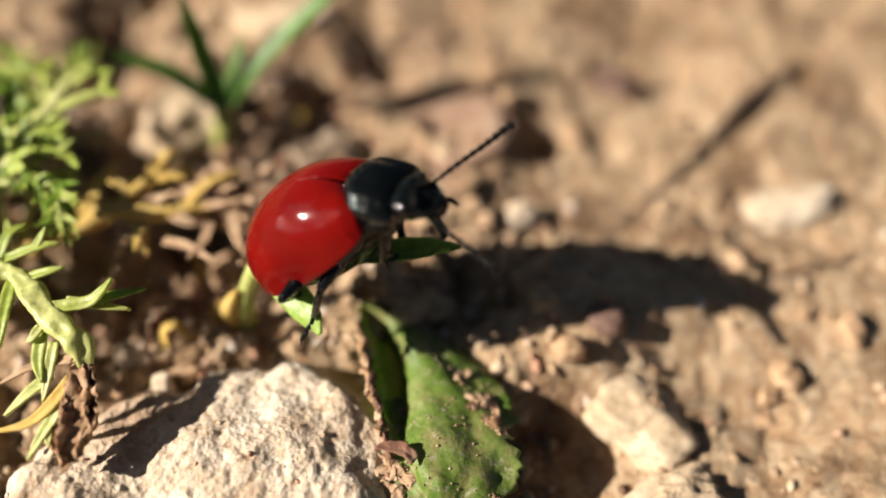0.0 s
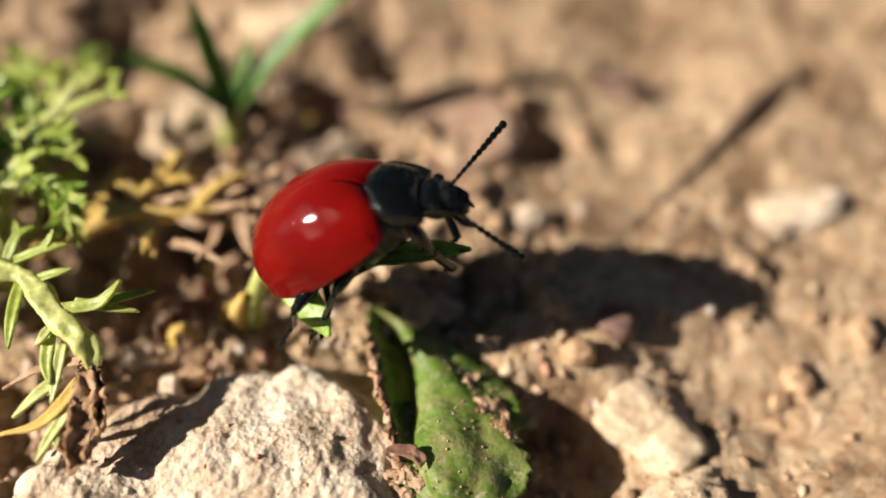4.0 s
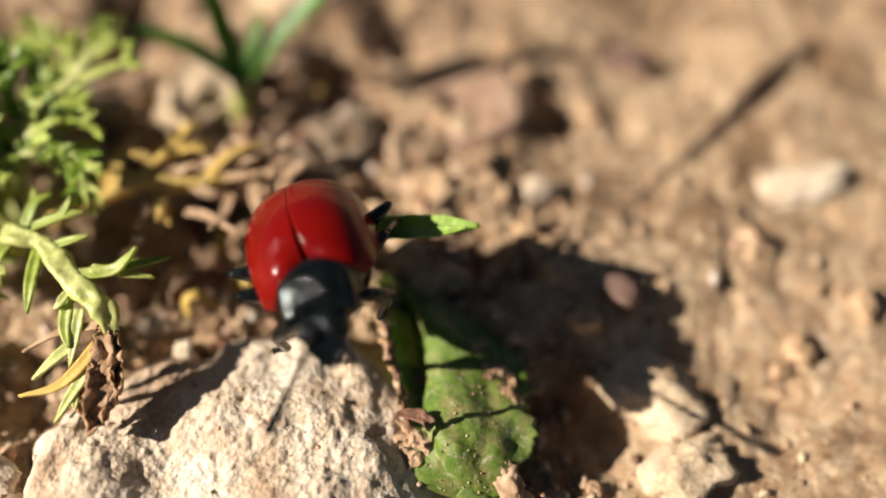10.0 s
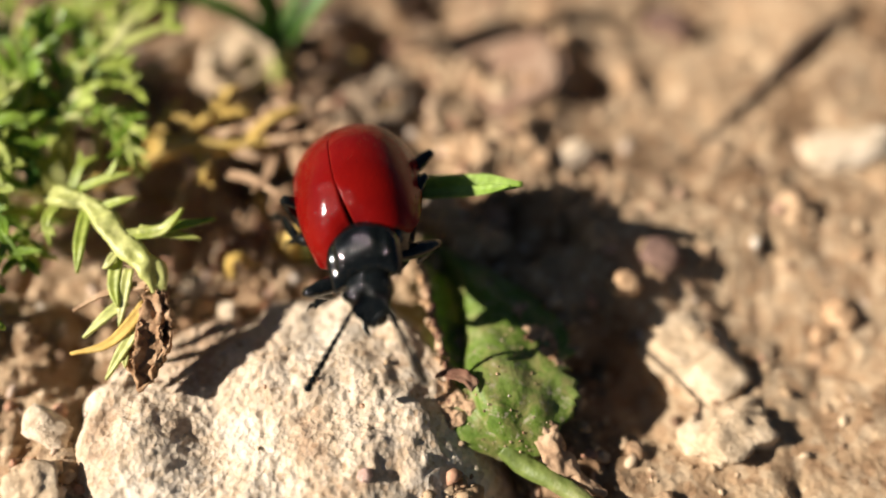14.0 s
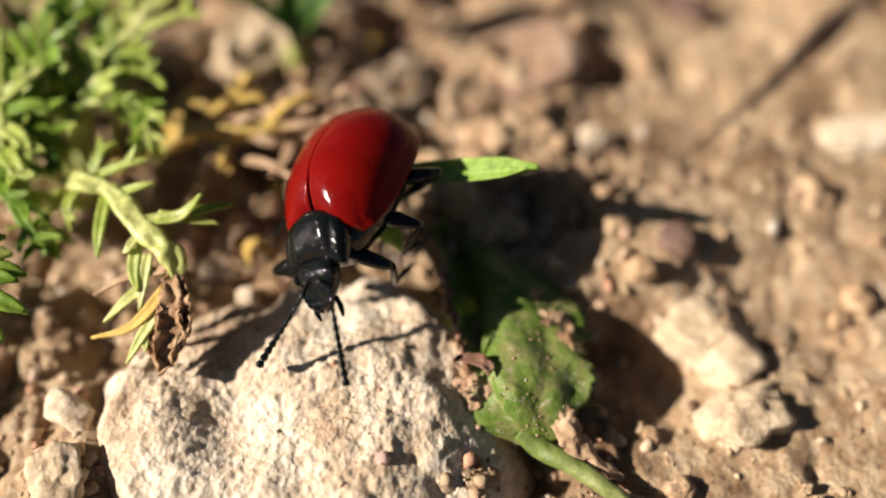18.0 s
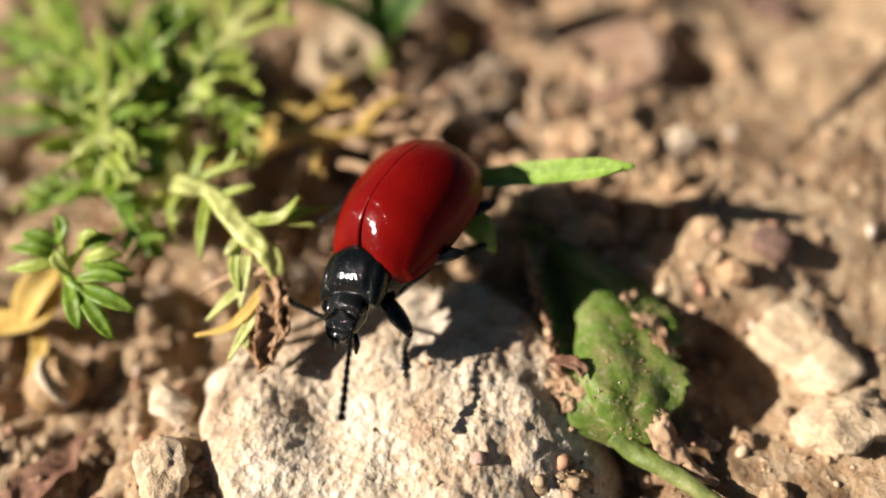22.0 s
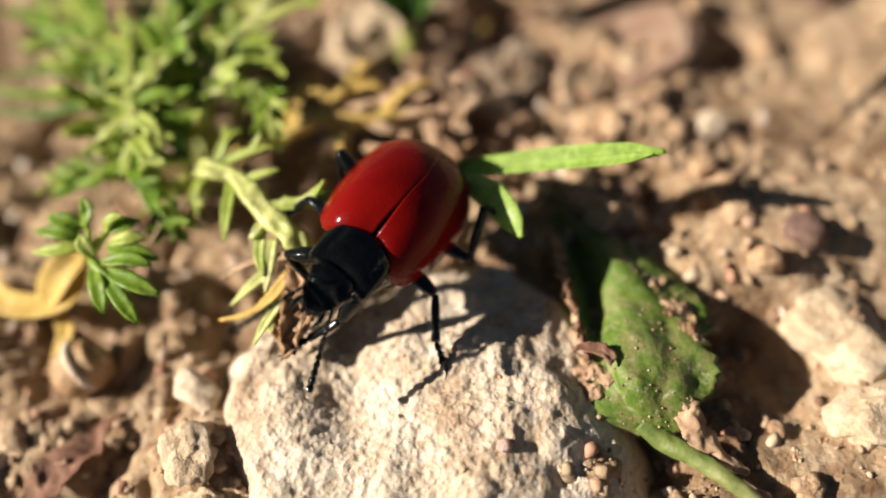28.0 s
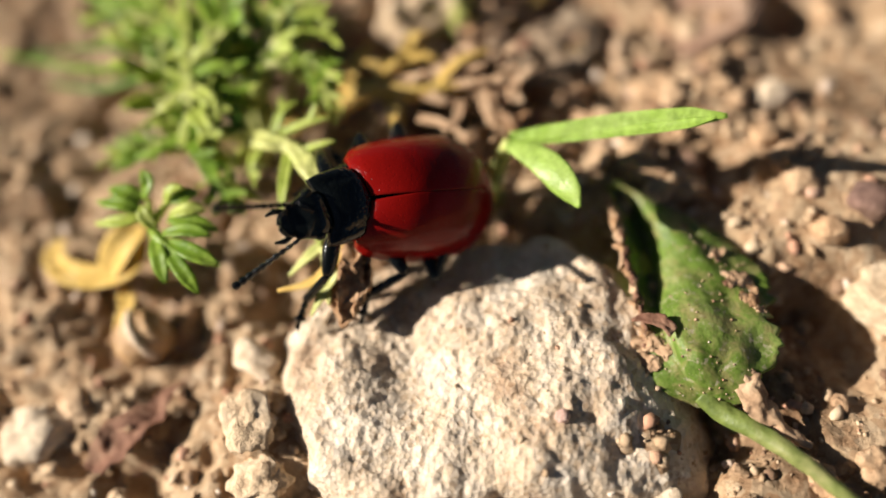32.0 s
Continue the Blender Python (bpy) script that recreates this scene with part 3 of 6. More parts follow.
        ob = part("withered_patch", crumple(me, 0.5, 0.17, k), m, thing, "crumpled brown dead patch")
        ob.location = spot(u, w) * MM
        i, j = int(u * (n - 1)), int((0.5 + 0.5 * w) * 2 * half)
        nrm = Vector(np.cross(top[i, min(j + 1, 2 * half)] - top[i, j - 1], top[i + 1, j] - top[i - 1, j]))
        nrm = -nrm if nrm.z < 0 else nrm
        ob.rotation_euler = (nrm.to_track_quat("Z", "Y") @ Euler((0, 0, k * 1.1)).to_quaternion()).to_euler()
    # sand caught on the leaf
    bm = bmesh.new()
    for _ in range(120):
        i, j = rng.randint(4, n - 4), rng.randint(half // 2, 2 * half - 1)
        g = bmesh.ops.create_icosphere(bm, subdivisions=1, radius=rng.uniform(0.025, 0.075))
        bmesh.ops.translate(bm, verts=g["verts"], vec=Vector(top[i, j] - base + (0, 0, 0.04)))
    tagged(part("sand", bm, GRIT, thing, "pale sand grains stuck to the leaf"), kind="stuff")


build_old_leaf()


# ---------------------------------------------------------------- young sprout the beetle climbs over
SPROUT = np.array((-7.4, -0.6, -1.0))
FORK = (-6.27, -0.38, 5.0)
BLADE_LINE = [FORK, (-3.66, -0.44, 5.50), (-0.96, -0.45, 6.10), (1.57, -0.62, 6.80), (3.86, -0.77, 7.40)]


def build_sprout():
    thing = empty("green_sprout", SPROUT, "young bright green sprout with a long folded blade", "plant")
    part("stem", tube(np.array([(-7.4, -0.6, -1.0), (-7.2, -0.7, 2.0), (-6.7, -0.6, 3.8), FORK]) - SPROUT, [0.55, 0.5, 0.42, 0.35]), STEM, thing)
    part("sheath", tube(np.array([(-7.9, -0.5, -1.0), (-8.0, -0.8, 1.6), (-7.3, -1.0, 3.8)]) - SPROUT, [0.5, 0.55, 0.1]), YELLOW, thing, "yellowed sheath")
    long = part("long_blade", blade_mesh(np.array(BLADE_LINE) - np.array(FORK), [0.4, 0.55, 0.62, 0.64, 0.6, 0.52, 0.12], 0.62, 0.06, 40, 8, -14), BLADE, thing)
    long.location = (Vector(FORK) - Vector(SPROUT)) * MM
    margin = [Vector(q) - Vector(FORK) + Vector((0, -0.40, 0.26)) for q in BLADE_LINE[1:]]
    margin[-1] = margin[-1] + Vector((-0.55, 0.12, 0))
    part("folded_margin", blade_mesh(np.array(margin), [0.06, 0.26, 0.30, 0.30, 0.26, 0.05], 0.2, 0.05, 36, 5, -10), BLADE, long, "margin of the blade folded over")
    short = part("short_blade", blade_mesh(np.array([(0, 0, 0), (1.7, -1.8, 1.0), (2.8, -3.2, 1.0), (3.5, -4.2, 0.6)]), [0.4, 0.62, 0.74, 0.72, 0.55, 0.12], -0.12, 0.09, 26, 8, -50), BLADE, thing)
    short.location = (Vector(FORK) - Vector(SPROUT)) * MM
    return long, short


LONG_BLADE, SHORT_BLADE = build_sprout()


# ---------------------------------------------------------------- feathery weed
def leaflet_mesh(length=1.0, width=0.17, curl=0.12):
    return blade_mesh(np.array([(0, 0, 0), (length * 0.35, 0, curl * 0.5), (length * 0.7, 0, curl), (length, 0, curl * 0.6)]), [width * 0.6, width * 0.9, width, width * 0.8, width * 0.25], 0.35, 0.05, 8, 3)


LEAFLET = [leaflet_mesh(1.0, 0.13, 0.10), leaflet_mesh(1.0, 0.11, 0.25), leaflet_mesh(1.0, 0.16, -0.05)]


def frond(thing, base, pts, size, count, rng, stem_mat=None, mats=None, thick=0.28, tip=True, start=0.12):
    """A stalk with narrow leaflets in pairs along it, under a plant."""
    pts = np.array(pts, float) - base
    stalk = part("stalk", tube(pts, [thick, thick * 0.85, thick * 0.6, thick * 0.35], 22, 8), stem_mat or STEM, thing)
    p = smooth_path(pts, 40)
    t, s, u = frames(p)
    mats = mats or (FEATHER,)
    for k in range(count):
        f = start + (1 - start) * k / max(1, count - 1)
        i = min(39, int(f * 39))
        side = -1 if k % 2 else 1
        for fork in ((0.0, 1.0), (34.0, 0.62), (-30.0, 0.55)) if rng.rand() < 0.6 else ((0.0, 1.0),):
            ang = radians(rng.uniform(38, 70) * (1 - 0.5 * f) + fork[0])
            d = t[i] * math.cos(ang) + s[i] * side * math.sin(ang) + u[i] * rng.uniform(-0.15, 0.45)
            d /= np.linalg.norm(d)
            ln = size * (1.05 - 0.45 * f) * rng.uniform(0.75, 1.2) * fork[1]
            m = mats[rng.randint(len(mats))]
            src = LEAFLET[rng.randint(3)]
            key = (src.name, m.name)
            if key not in LEAF_CACHE:
                me = src.copy()
                me.materials.append(m)
                LEAF_CACHE[key] = me
            ob = part("leaflet", LEAF_CACHE[key], m, stalk)
            z = Vector(u[i]) + Vector(rng.normal(0, 0.25, 3))
            x = Vector(d)
            y = z.cross(x).normalized()
            z = x.cross(y)
            rot = Matrix((x, y, z)).transposed().to_4x4()
            root = Vector(p[i]) + Vector(d) * (0 if fork[0] == 0 else size * 0.3)
            ob.matrix_basis = Matrix.Translation(root * MM) @ rot @ Matrix.Diagonal((ln, ln * rng.uniform(0.8, 1.3), ln, 1))
    return stalk


LEAF_CACHE = {}


def leaf_to(thing, base, pts, width, mat, name="leaflet", label="", fold=0.4, twist=0.0):
    """One plump leaflet along given points."""
    return part(name, blade_mesh(np.array(pts, float) - base, [width * 0.8, width * 0.95, width * 0.85, width * 0.6, width * 0.15], fold, width * 0.35, 16, 4, twist), mat, thing, label)


def lobed(thing, base, pts, width, mat, lobes, rng):
    """A leaflet with short pointed side lobes near its end."""
    leaf_to(thing, base, pts, width, mat)
    p = smooth_path(pts, 20)
    t, s, u = frames(p)
    span = np.linalg.norm(p[-1] - p[0])
    for k in range(lobes):
        i = rng.randint(8, 15)
        d = t[i] * 0.75 + s[i] * (0.65 if k % 2 else -0.65) + u[i] * rng.uniform(-0.1, 0.4)
        ln = span * rng.uniform(0.28, 0.45)
        leaf_to(thing, base, [p[i], p[i] + d * ln * 0.5, p[i] + d * ln + u[i] * 0.1], width * 0.7, mat, "lobe")


def build_feathery_weed():
    rng = np.random.RandomState(21)
    base = np.array((-21.0, 2.5, -1.0))
    thing = empty("feathery_weed", base, "low feathery green weed with finely cut leaves growing from the soil", "plant")
    both, green = (FEATHER, FEATHER, DEEP), (DEEP, FEATHER)
    main = blade_mesh(np.array([(-21.0, 2.5, -1), (-19.5, -0.4, 5.2), (-17.1, -1.5, 6.0), (-15.5, -3.2, 6.1), (-14.3, -4.4, 6.0), (-13.4, -5.1, 5.7), (-13.2, -5.7, 5.2)]) - base, [0.3, 0.4, 0.6, 0.42, 0.62, 0.44, 0.6, 0.46, 0.62, 0.5, 0.3], 0.2, 0.3, 60, 5)
    part("main_stalk", crumple(main, 1.0, 0.2, 2), STEM, thing)
    for pts, w, m, lobes in (([(-17.2, -1.8, 6.0), (-17.2, -3.6, 5.8), (-17.2, -4.9, 5.4)], 0.34, FEATHER, 0), ([(-17.8, -0.5, 6.0), (-16.3, -0.2, 6.5), (-15.2, 0.0, 6.6)], 0.3, FEATHER, 1),
                             ([(-16.6, -1.7, 6.1), (-15.5, -1.6, 6.5), (-14.7, -1.4, 6.6)], 0.28, FEATHER, 0), ([(-15.2, -3.3, 6.1), (-13.4, -3.2, 6.3), (-12.7, -2.9, 6.7), (-12.2, -2.3, 7.0)], 0.36, FEATHER, 0),
                             ([(-13.5, -3.1, 6.2), (-12.2, -2.8, 6.3), (-10.9, -2.3, 6.1)], 0.3, DEEP, 0), ([(-14.4, -3.0, 6.2), (-13.0, -3.2, 6.1), (-11.5, -3.3, 5.9)], 0.3, FEATHER, 0),
                             ([(-15.3, -4.2, 6.0), (-15.5, -4.7, 6.0), (-15.8, -4.9, 5.8)], 0.26, STEM, 0), ([(-15.3, -4.0, 5.8), (-15.3, -5.6, 5.4), (-15.0, -6.6, 5.2)], 0.34, FEATHER, 0),
                             ([(-14.7, -4.8, 5.6), (-14.8, -6.1, 5.2), (-14.9, -7.4, 4.8)], 0.3, STEM, 0), ([(-13.3, -5.5, 5.4), (-14.7, -5.6, 5.2), (-15.9, -5.9, 5.1), (-17.2, -6.6, 4.8)], 0.26, DRY, 0),
                             ([(-14.7, -6.2, 5.0), (-15.6, -6.9, 4.8), (-16.6, -7.8, 4.4)], 0.34, STEM, 0), ([(-13.7, -6.4, 5.2), (-14.5, -7.5, 4.8), (-15.5, -8.2, 4.4), (-17.1, -8.5, 4.2)], 0.34, YELLOW, 0),
                             ([(-14.0, -7.4, 4.8), (-14.7, -8.6, 4.4), (-15.3, -9.7, 4.0)], 0.32, STEM, 1), ([(-18.4, -0.4, 5.6), (-17.9, 0.8, 6.2), (-17.2, 1.4, 6.2)], 0.3, FEATHER, 1), ([(-18.6, -0.8, 5.6), (-19.2, -2.0, 5.6), (-19.0, -3.2, 5.0)], 0.3, FEATHER, 1)):
        lobed(thing, base, pts, w, m, lobes, rng)
    upper = blade_mesh(np.array([(-21.0, 2.5, -1), (-20.6, 5.0, 4.4), (-19.3, 6.2, 6.4), (-18.2, 7.2, 6.9), (-17.4, 8.2, 7.0), (-16.8, 10.4, 7.0), (-16.0, 12.6, 6.4)]) - base, [0.25, 0.36, 0.5, 0.4, 0.56, 0.4, 0.5, 0.34, 0.42, 0.3, 0.15], 0.2, 0.26, 60, 5)
    part("upper_stalk", crumple(upper, 0.9, 0.09, 5), STEM, thing)
    for pts, w, m in (([(-17.2, 8.1, 7.0), (-15.7, 8.9, 7.2), (-14.1, 9.7, 7.2)], 0.42, FEATHER), ([(-17.6, 8.5, 7.0), (-18.1, 10.1, 7.2), (-18.7, 12.1, 7.0)], 0.36, FEATHER), ([(-19.1, 7.0, 6.8), (-19.7, 9.0, 7.0), (-20.2, 10.1, 7.0)], 0.34, DEEP), ([(-20.0, 6.1, 6.5), (-20.6, 7.3, 6.8), (-21.1, 8.8, 6.8)], 0.34, DEEP),
                      ([(-17.9, 4.9, 6.0), (-16.2, 3.7, 6.2), (-15.6, 2.2, 6.0)], 0.32, DEEP), ([(-16.7, 3.9, 6.2), (-16.2, 2.6, 6.0), (-15.5, 1.0, 5.8)], 0.3, FEATHER), ([(-16.1, 3.2, 6.2), (-15.3, 2.8, 6.4), (-15.0, 2.6, 6.3)], 0.3, FEATHER), ([(-18.6, 6.0, 6.4), (-16.6, 5.6, 6.6), (-15.4, 5.3, 6.4)], 0.32, FEATHER),
                      ([(-17.0, 3.7, 6.0), (-16.5, 2.3, 5.8), (-16.5, 1.6, 5.7)], 0.28, DEEP), ([(-20.2, 5.3, 6.2), (-20.5, 5.3, 6.5), (-21.6, 5.6, 6.4)], 0.3, DEEP), ([(-19.6, 4.2, 5.8), (-19.9, 3.2, 6.0), (-19.9, 2.0, 6.0)], 0.34, FEATHER), ([(-19.0, 5.6, 6.2), (-18.0, 4.6, 6.4), (-17.6, 3.4, 6.2)], 0.32, DEEP),
                      ([(-16.9, 9.6, 7.0), (-15.9, 10.6, 7.2), (-14.9, 11.3, 7.0)], 0.34, FEATHER), ([(-18.6, 6.8, 6.8), (-17.2, 6.7, 7.0), (-16.2, 6.6, 6.9)], 0.32, FEATHER)):
        lobed(thing, base, pts, w, m, 2, rng)
    # left side: bright spiky leaves round the crown
    for pts, w, m in (([(-23.9, 2.2, 5.6), (-22.3, 0.4, 6.0), (-21.5, -0.4, 5.6)], 0.5, DEEP), ([(-23.0, 2.6, 5.0), (-24.4, 5.7, 6.6), (-26.4, 8.3, 6.6)], 0.6, FEATHER), ([(-26.3, 8.0, 6.6), (-28.4, 10.1, 6.6), (-31.0, 12.9, 6.2)], 0.5, FEATHER), ([(-26.3, 8.0, 6.6), (-27.3, 10.3, 6.8), (-29.3, 11.9, 6.6)], 0.44, DEEP),
                      ([(-26.3, 8.0, 6.4), (-29.0, 8.5, 6.4), (-32.1, 9.9, 6.0)], 0.5, DEEP), ([(-24.6, 5.9, 6.2), (-26.7, 6.3, 6.4), (-27.9, 6.7, 6.2)], 0.4, FEATHER), ([(-23.0, -0.1, 5.2), (-22.3, -1.5, 5.6), (-20.3, -2.4, 5.2)], 0.36, DEEP), ([(-23.0, 0.2, 5.2), (-25.2, -1.2, 5.2), (-26.9, -1.1, 4.8)], 0.4, DEEP),
                      ([(-22.3, -1.3, 5.4), (-21.2, -2.9, 5.2), (-20.1, -4.0, 4.8)], 0.36, DEEP), ([(-22.4, 3.4, 6.0), (-21.6, 5.0, 6.8), (-21.9, 6.6, 6.6)], 0.4, FEATHER), ([(-23.2, 3.0, 6.2), (-23.8, 1.4, 6.6), (-24.9, 0.6, 6.2)], 0.4, FEATHER), ([(-22.6, 3.6, 6.4), (-23.6, 4.2, 7.0), (-25.0, 4.0, 6.8)], 0.42, FEATHER)):
        lobed(thing, base, pts, w, m, 2, rng)
    frond(thing, base, [(-21.0, 2.5, -1), (-23.0, 5.0, 3.5), (-22.3, 6.4, 6.5), (-21.0, 8.4, 7.4)], 3.0, 22, rng, thick=0.34, mats=(DEEP, DEEP, FEATHER), start=0.2)
    frond(thing, base, [(-21.0, 2.5, -1), (-21.2, -1.0, 3.6), (-20.6, -3.4, 4.2)], 2.4, 12, rng, thick=0.28, mats=both, start=0.35)
    frond(thing, base, [(-21.0, 2.5, -1), (-24.5, 10.0, 4.0), (-26.0, 14.5, 5.0)], 2.6, 14, rng, thick=0.3, mats=green, start=0.3)
    frond(thing, base, [(-21.0, 2.5, -1), (-19.2, 7.0, 3.2), (-20.0, 11.0, 4.8), (-21.5, 14.0, 5.0)], 2.8, 16, rng, thick=0.3, mats=both, start=0.3)
    frond(thing, base, [(-21.0, 2.5, -1), (-23.6, 1.1, 3.0), (-23.2, 3.1, 6.0), (-23.0, 7.5, 6.5)], 2.6, 34, rng, thick=0.3, mats=(DEEP, FEATHER, FEATHER), start=0.3)
    frond(thing, base, [(-21.0, 2.5, -1), (-20.9, 4.3, 4.6), (-20.7, 4.3, 5.5), (-17.9, 4.0, 6.2), (-16.3, 3.2, 5.8), (-15.8, 1.7, 5.0)], 1.3, 36, rng, thick=0.22, mats=(DEEP, FEATHER, FEATHER), start=0.45)
    frond(thing, base, [(-21.0, 2.5, -1), (-24.8, 3.1, 4.6), (-28.2, 6.9, 5.5), (-32.1, 11.0, 5.0)], 3.0, 20, rng, thick=0.28, mats=green, start=0.3)
    frond(thing, base, [(-21.0, 2.5, -1), (-24.7, 5.6, 5.0), (-27.3, 8.1, 6.0), (-28.8, 12.2, 6.0)], 2.8, 20, rng, thick=0.28, mats=(DEEP, DEEP, FEATHER), start=0.3)
    frond(thing, base, [(-21.0, 2.5, -1), (-22.2, 1.6, 4.0), (-25.1, -0.3, 5.0), (-27.3, -1.0, 4.5)], 2.0, 20, rng, thick=0.24, mats=(DEEP, FEATHER), start=0.4)
    frond(thing, base, [(-21.0, 2.5, -1), (-20.0, 4.8, 5.0), (-18.7, 5.8, 6.5), (-17.7, 10.5, 6.5), (-16.9, 13.4, 6.0)], 2.1, 26, rng, thick=0.3, mats=both, start=0.4)
    inner = blade_mesh(np.array([(-21.0, 2.5, -1), (-23.2, -0.5, 4.4), (-23.0, 0.8, 6.2), (-23.4, 3.2, 7.0), (-24.3, 6.4, 7.0), (-25.7, 9.8, 6.6)]) - base, [0.25, 0.3, 0.4, 0.28, 0.4, 0.28, 0.36, 0.22, 0.12], 0.25, 0.2, 60, 5)
    part("inner_stalk", crumple(inner, 0.7, 0.14, 8), FEATHER, thing)
    for pts, w, m in (([(-22.6, 0.6, 6.4), (-21.6, -0.6, 6.6), (-21.0, -1.6, 6.0)], 0.5, FEATHER), ([(-23.0, 2.0, 6.6), (-21.6, 0.9, 7.0), (-21.0, -0.1, 6.6)], 0.5, FEATHER), ([(-23.3, 3.5, 7.0), (-22.3, 4.3, 7.4), (-21.9, 6.3, 7.0)], 0.46, FEATHER), ([(-23.8, 4.7, 7.0), (-24.8, 5.4, 7.2), (-26.1, 6.0, 7.0)], 0.44, DEEP),
                      ([(-22.8, 2.9, 6.8), (-21.5, 3.1, 7.0), (-20.4, 3.0, 6.6)], 0.46, DEEP), ([(-23.1, 2.8, 6.0), (-21.4, 2.4, 6.0), (-20.2, 1.7, 5.4)], 0.46, DEEP), ([(-23.2, 5.1, 7.0), (-21.9, 5.3, 7.2), (-21.1, 7.1, 7.0)], 0.46, DEEP), ([(-22.6, 3.8, 5.6), (-21.2, 4.4, 5.8), (-20.2, 4.6, 5.4)], 0.5, GRASS), ([(-22.4, 1.6, 5.2), (-21.2, 1.4, 5.2), (-20.4, 0.6, 4.8)], 0.5, GRASS)):
        lobed(thing, base, pts, w, m, 2, rng)
    for pts, w, m in (([(-22.6, 3.6, 2.6), (-26.2, 5.4, 4.0), (-31.3, 5.4, 4.4), (-37.6, 7.2, 4.0)], 0.42, DEEP), ([(-22.6, 4.0, 3.0), (-25.6, 5.4, 4.5), (-29.5, 6.5, 5.0), (-34.5, 6.2, 5.0)], 0.34, GRASS), ([(-22.4, 4.2, 3.0), (-25.2, 5.7, 5.0), (-27.2, 7.8, 5.6), (-29.8, 10.8, 5.4)], 0.38, DEEP), ([(-22.6, 3.4, 2.4), (-26.1, 5.0, 4.0), (-30.4, 4.6, 3.6), (-34.3, 5.6, 3.0)], 0.36, GRASS), ([(-22.2, 4.4, 3.0), (-26.4, 8.4, 4.6), (-31.5, 12.4, 4.6)], 0.36, GRASS)):
        leaf_to(thing, base, pts, w, m, "long_leaf")
    # withered tuft hanging from the near frond
    r2 = np.random.RandomState(3)
    for k in range(7):
        a = r2.normal(0, 0.2, 3)
        p0 = np.array((-13.3, -5.5, 5.2)) + a * 0.5
        p1 = np.array((-13.3, -7.1, 4.7)) + a
        p2 = np.array((-13.3, -8.6, 4.2)) + a * 1.3
        p3 = np.array((-13.6, -10.2 + 0.9 * r2.rand(), 3.7)) + a
        me = blade_mesh(np.array([p0, p1, p2, p3]) - base, [0.25, 0.42, 0.6, 0.62, 0.5, 0.15], r2.uniform(0.2, 0.7), 0.07, 40, 6, twist=r2.uniform(-60, 60))
        part("withered_leaflet", crumple(me, 0.5, 0.24, k), WITHER, thing, "shrivelled brown leaflet")


build_feathery_weed()


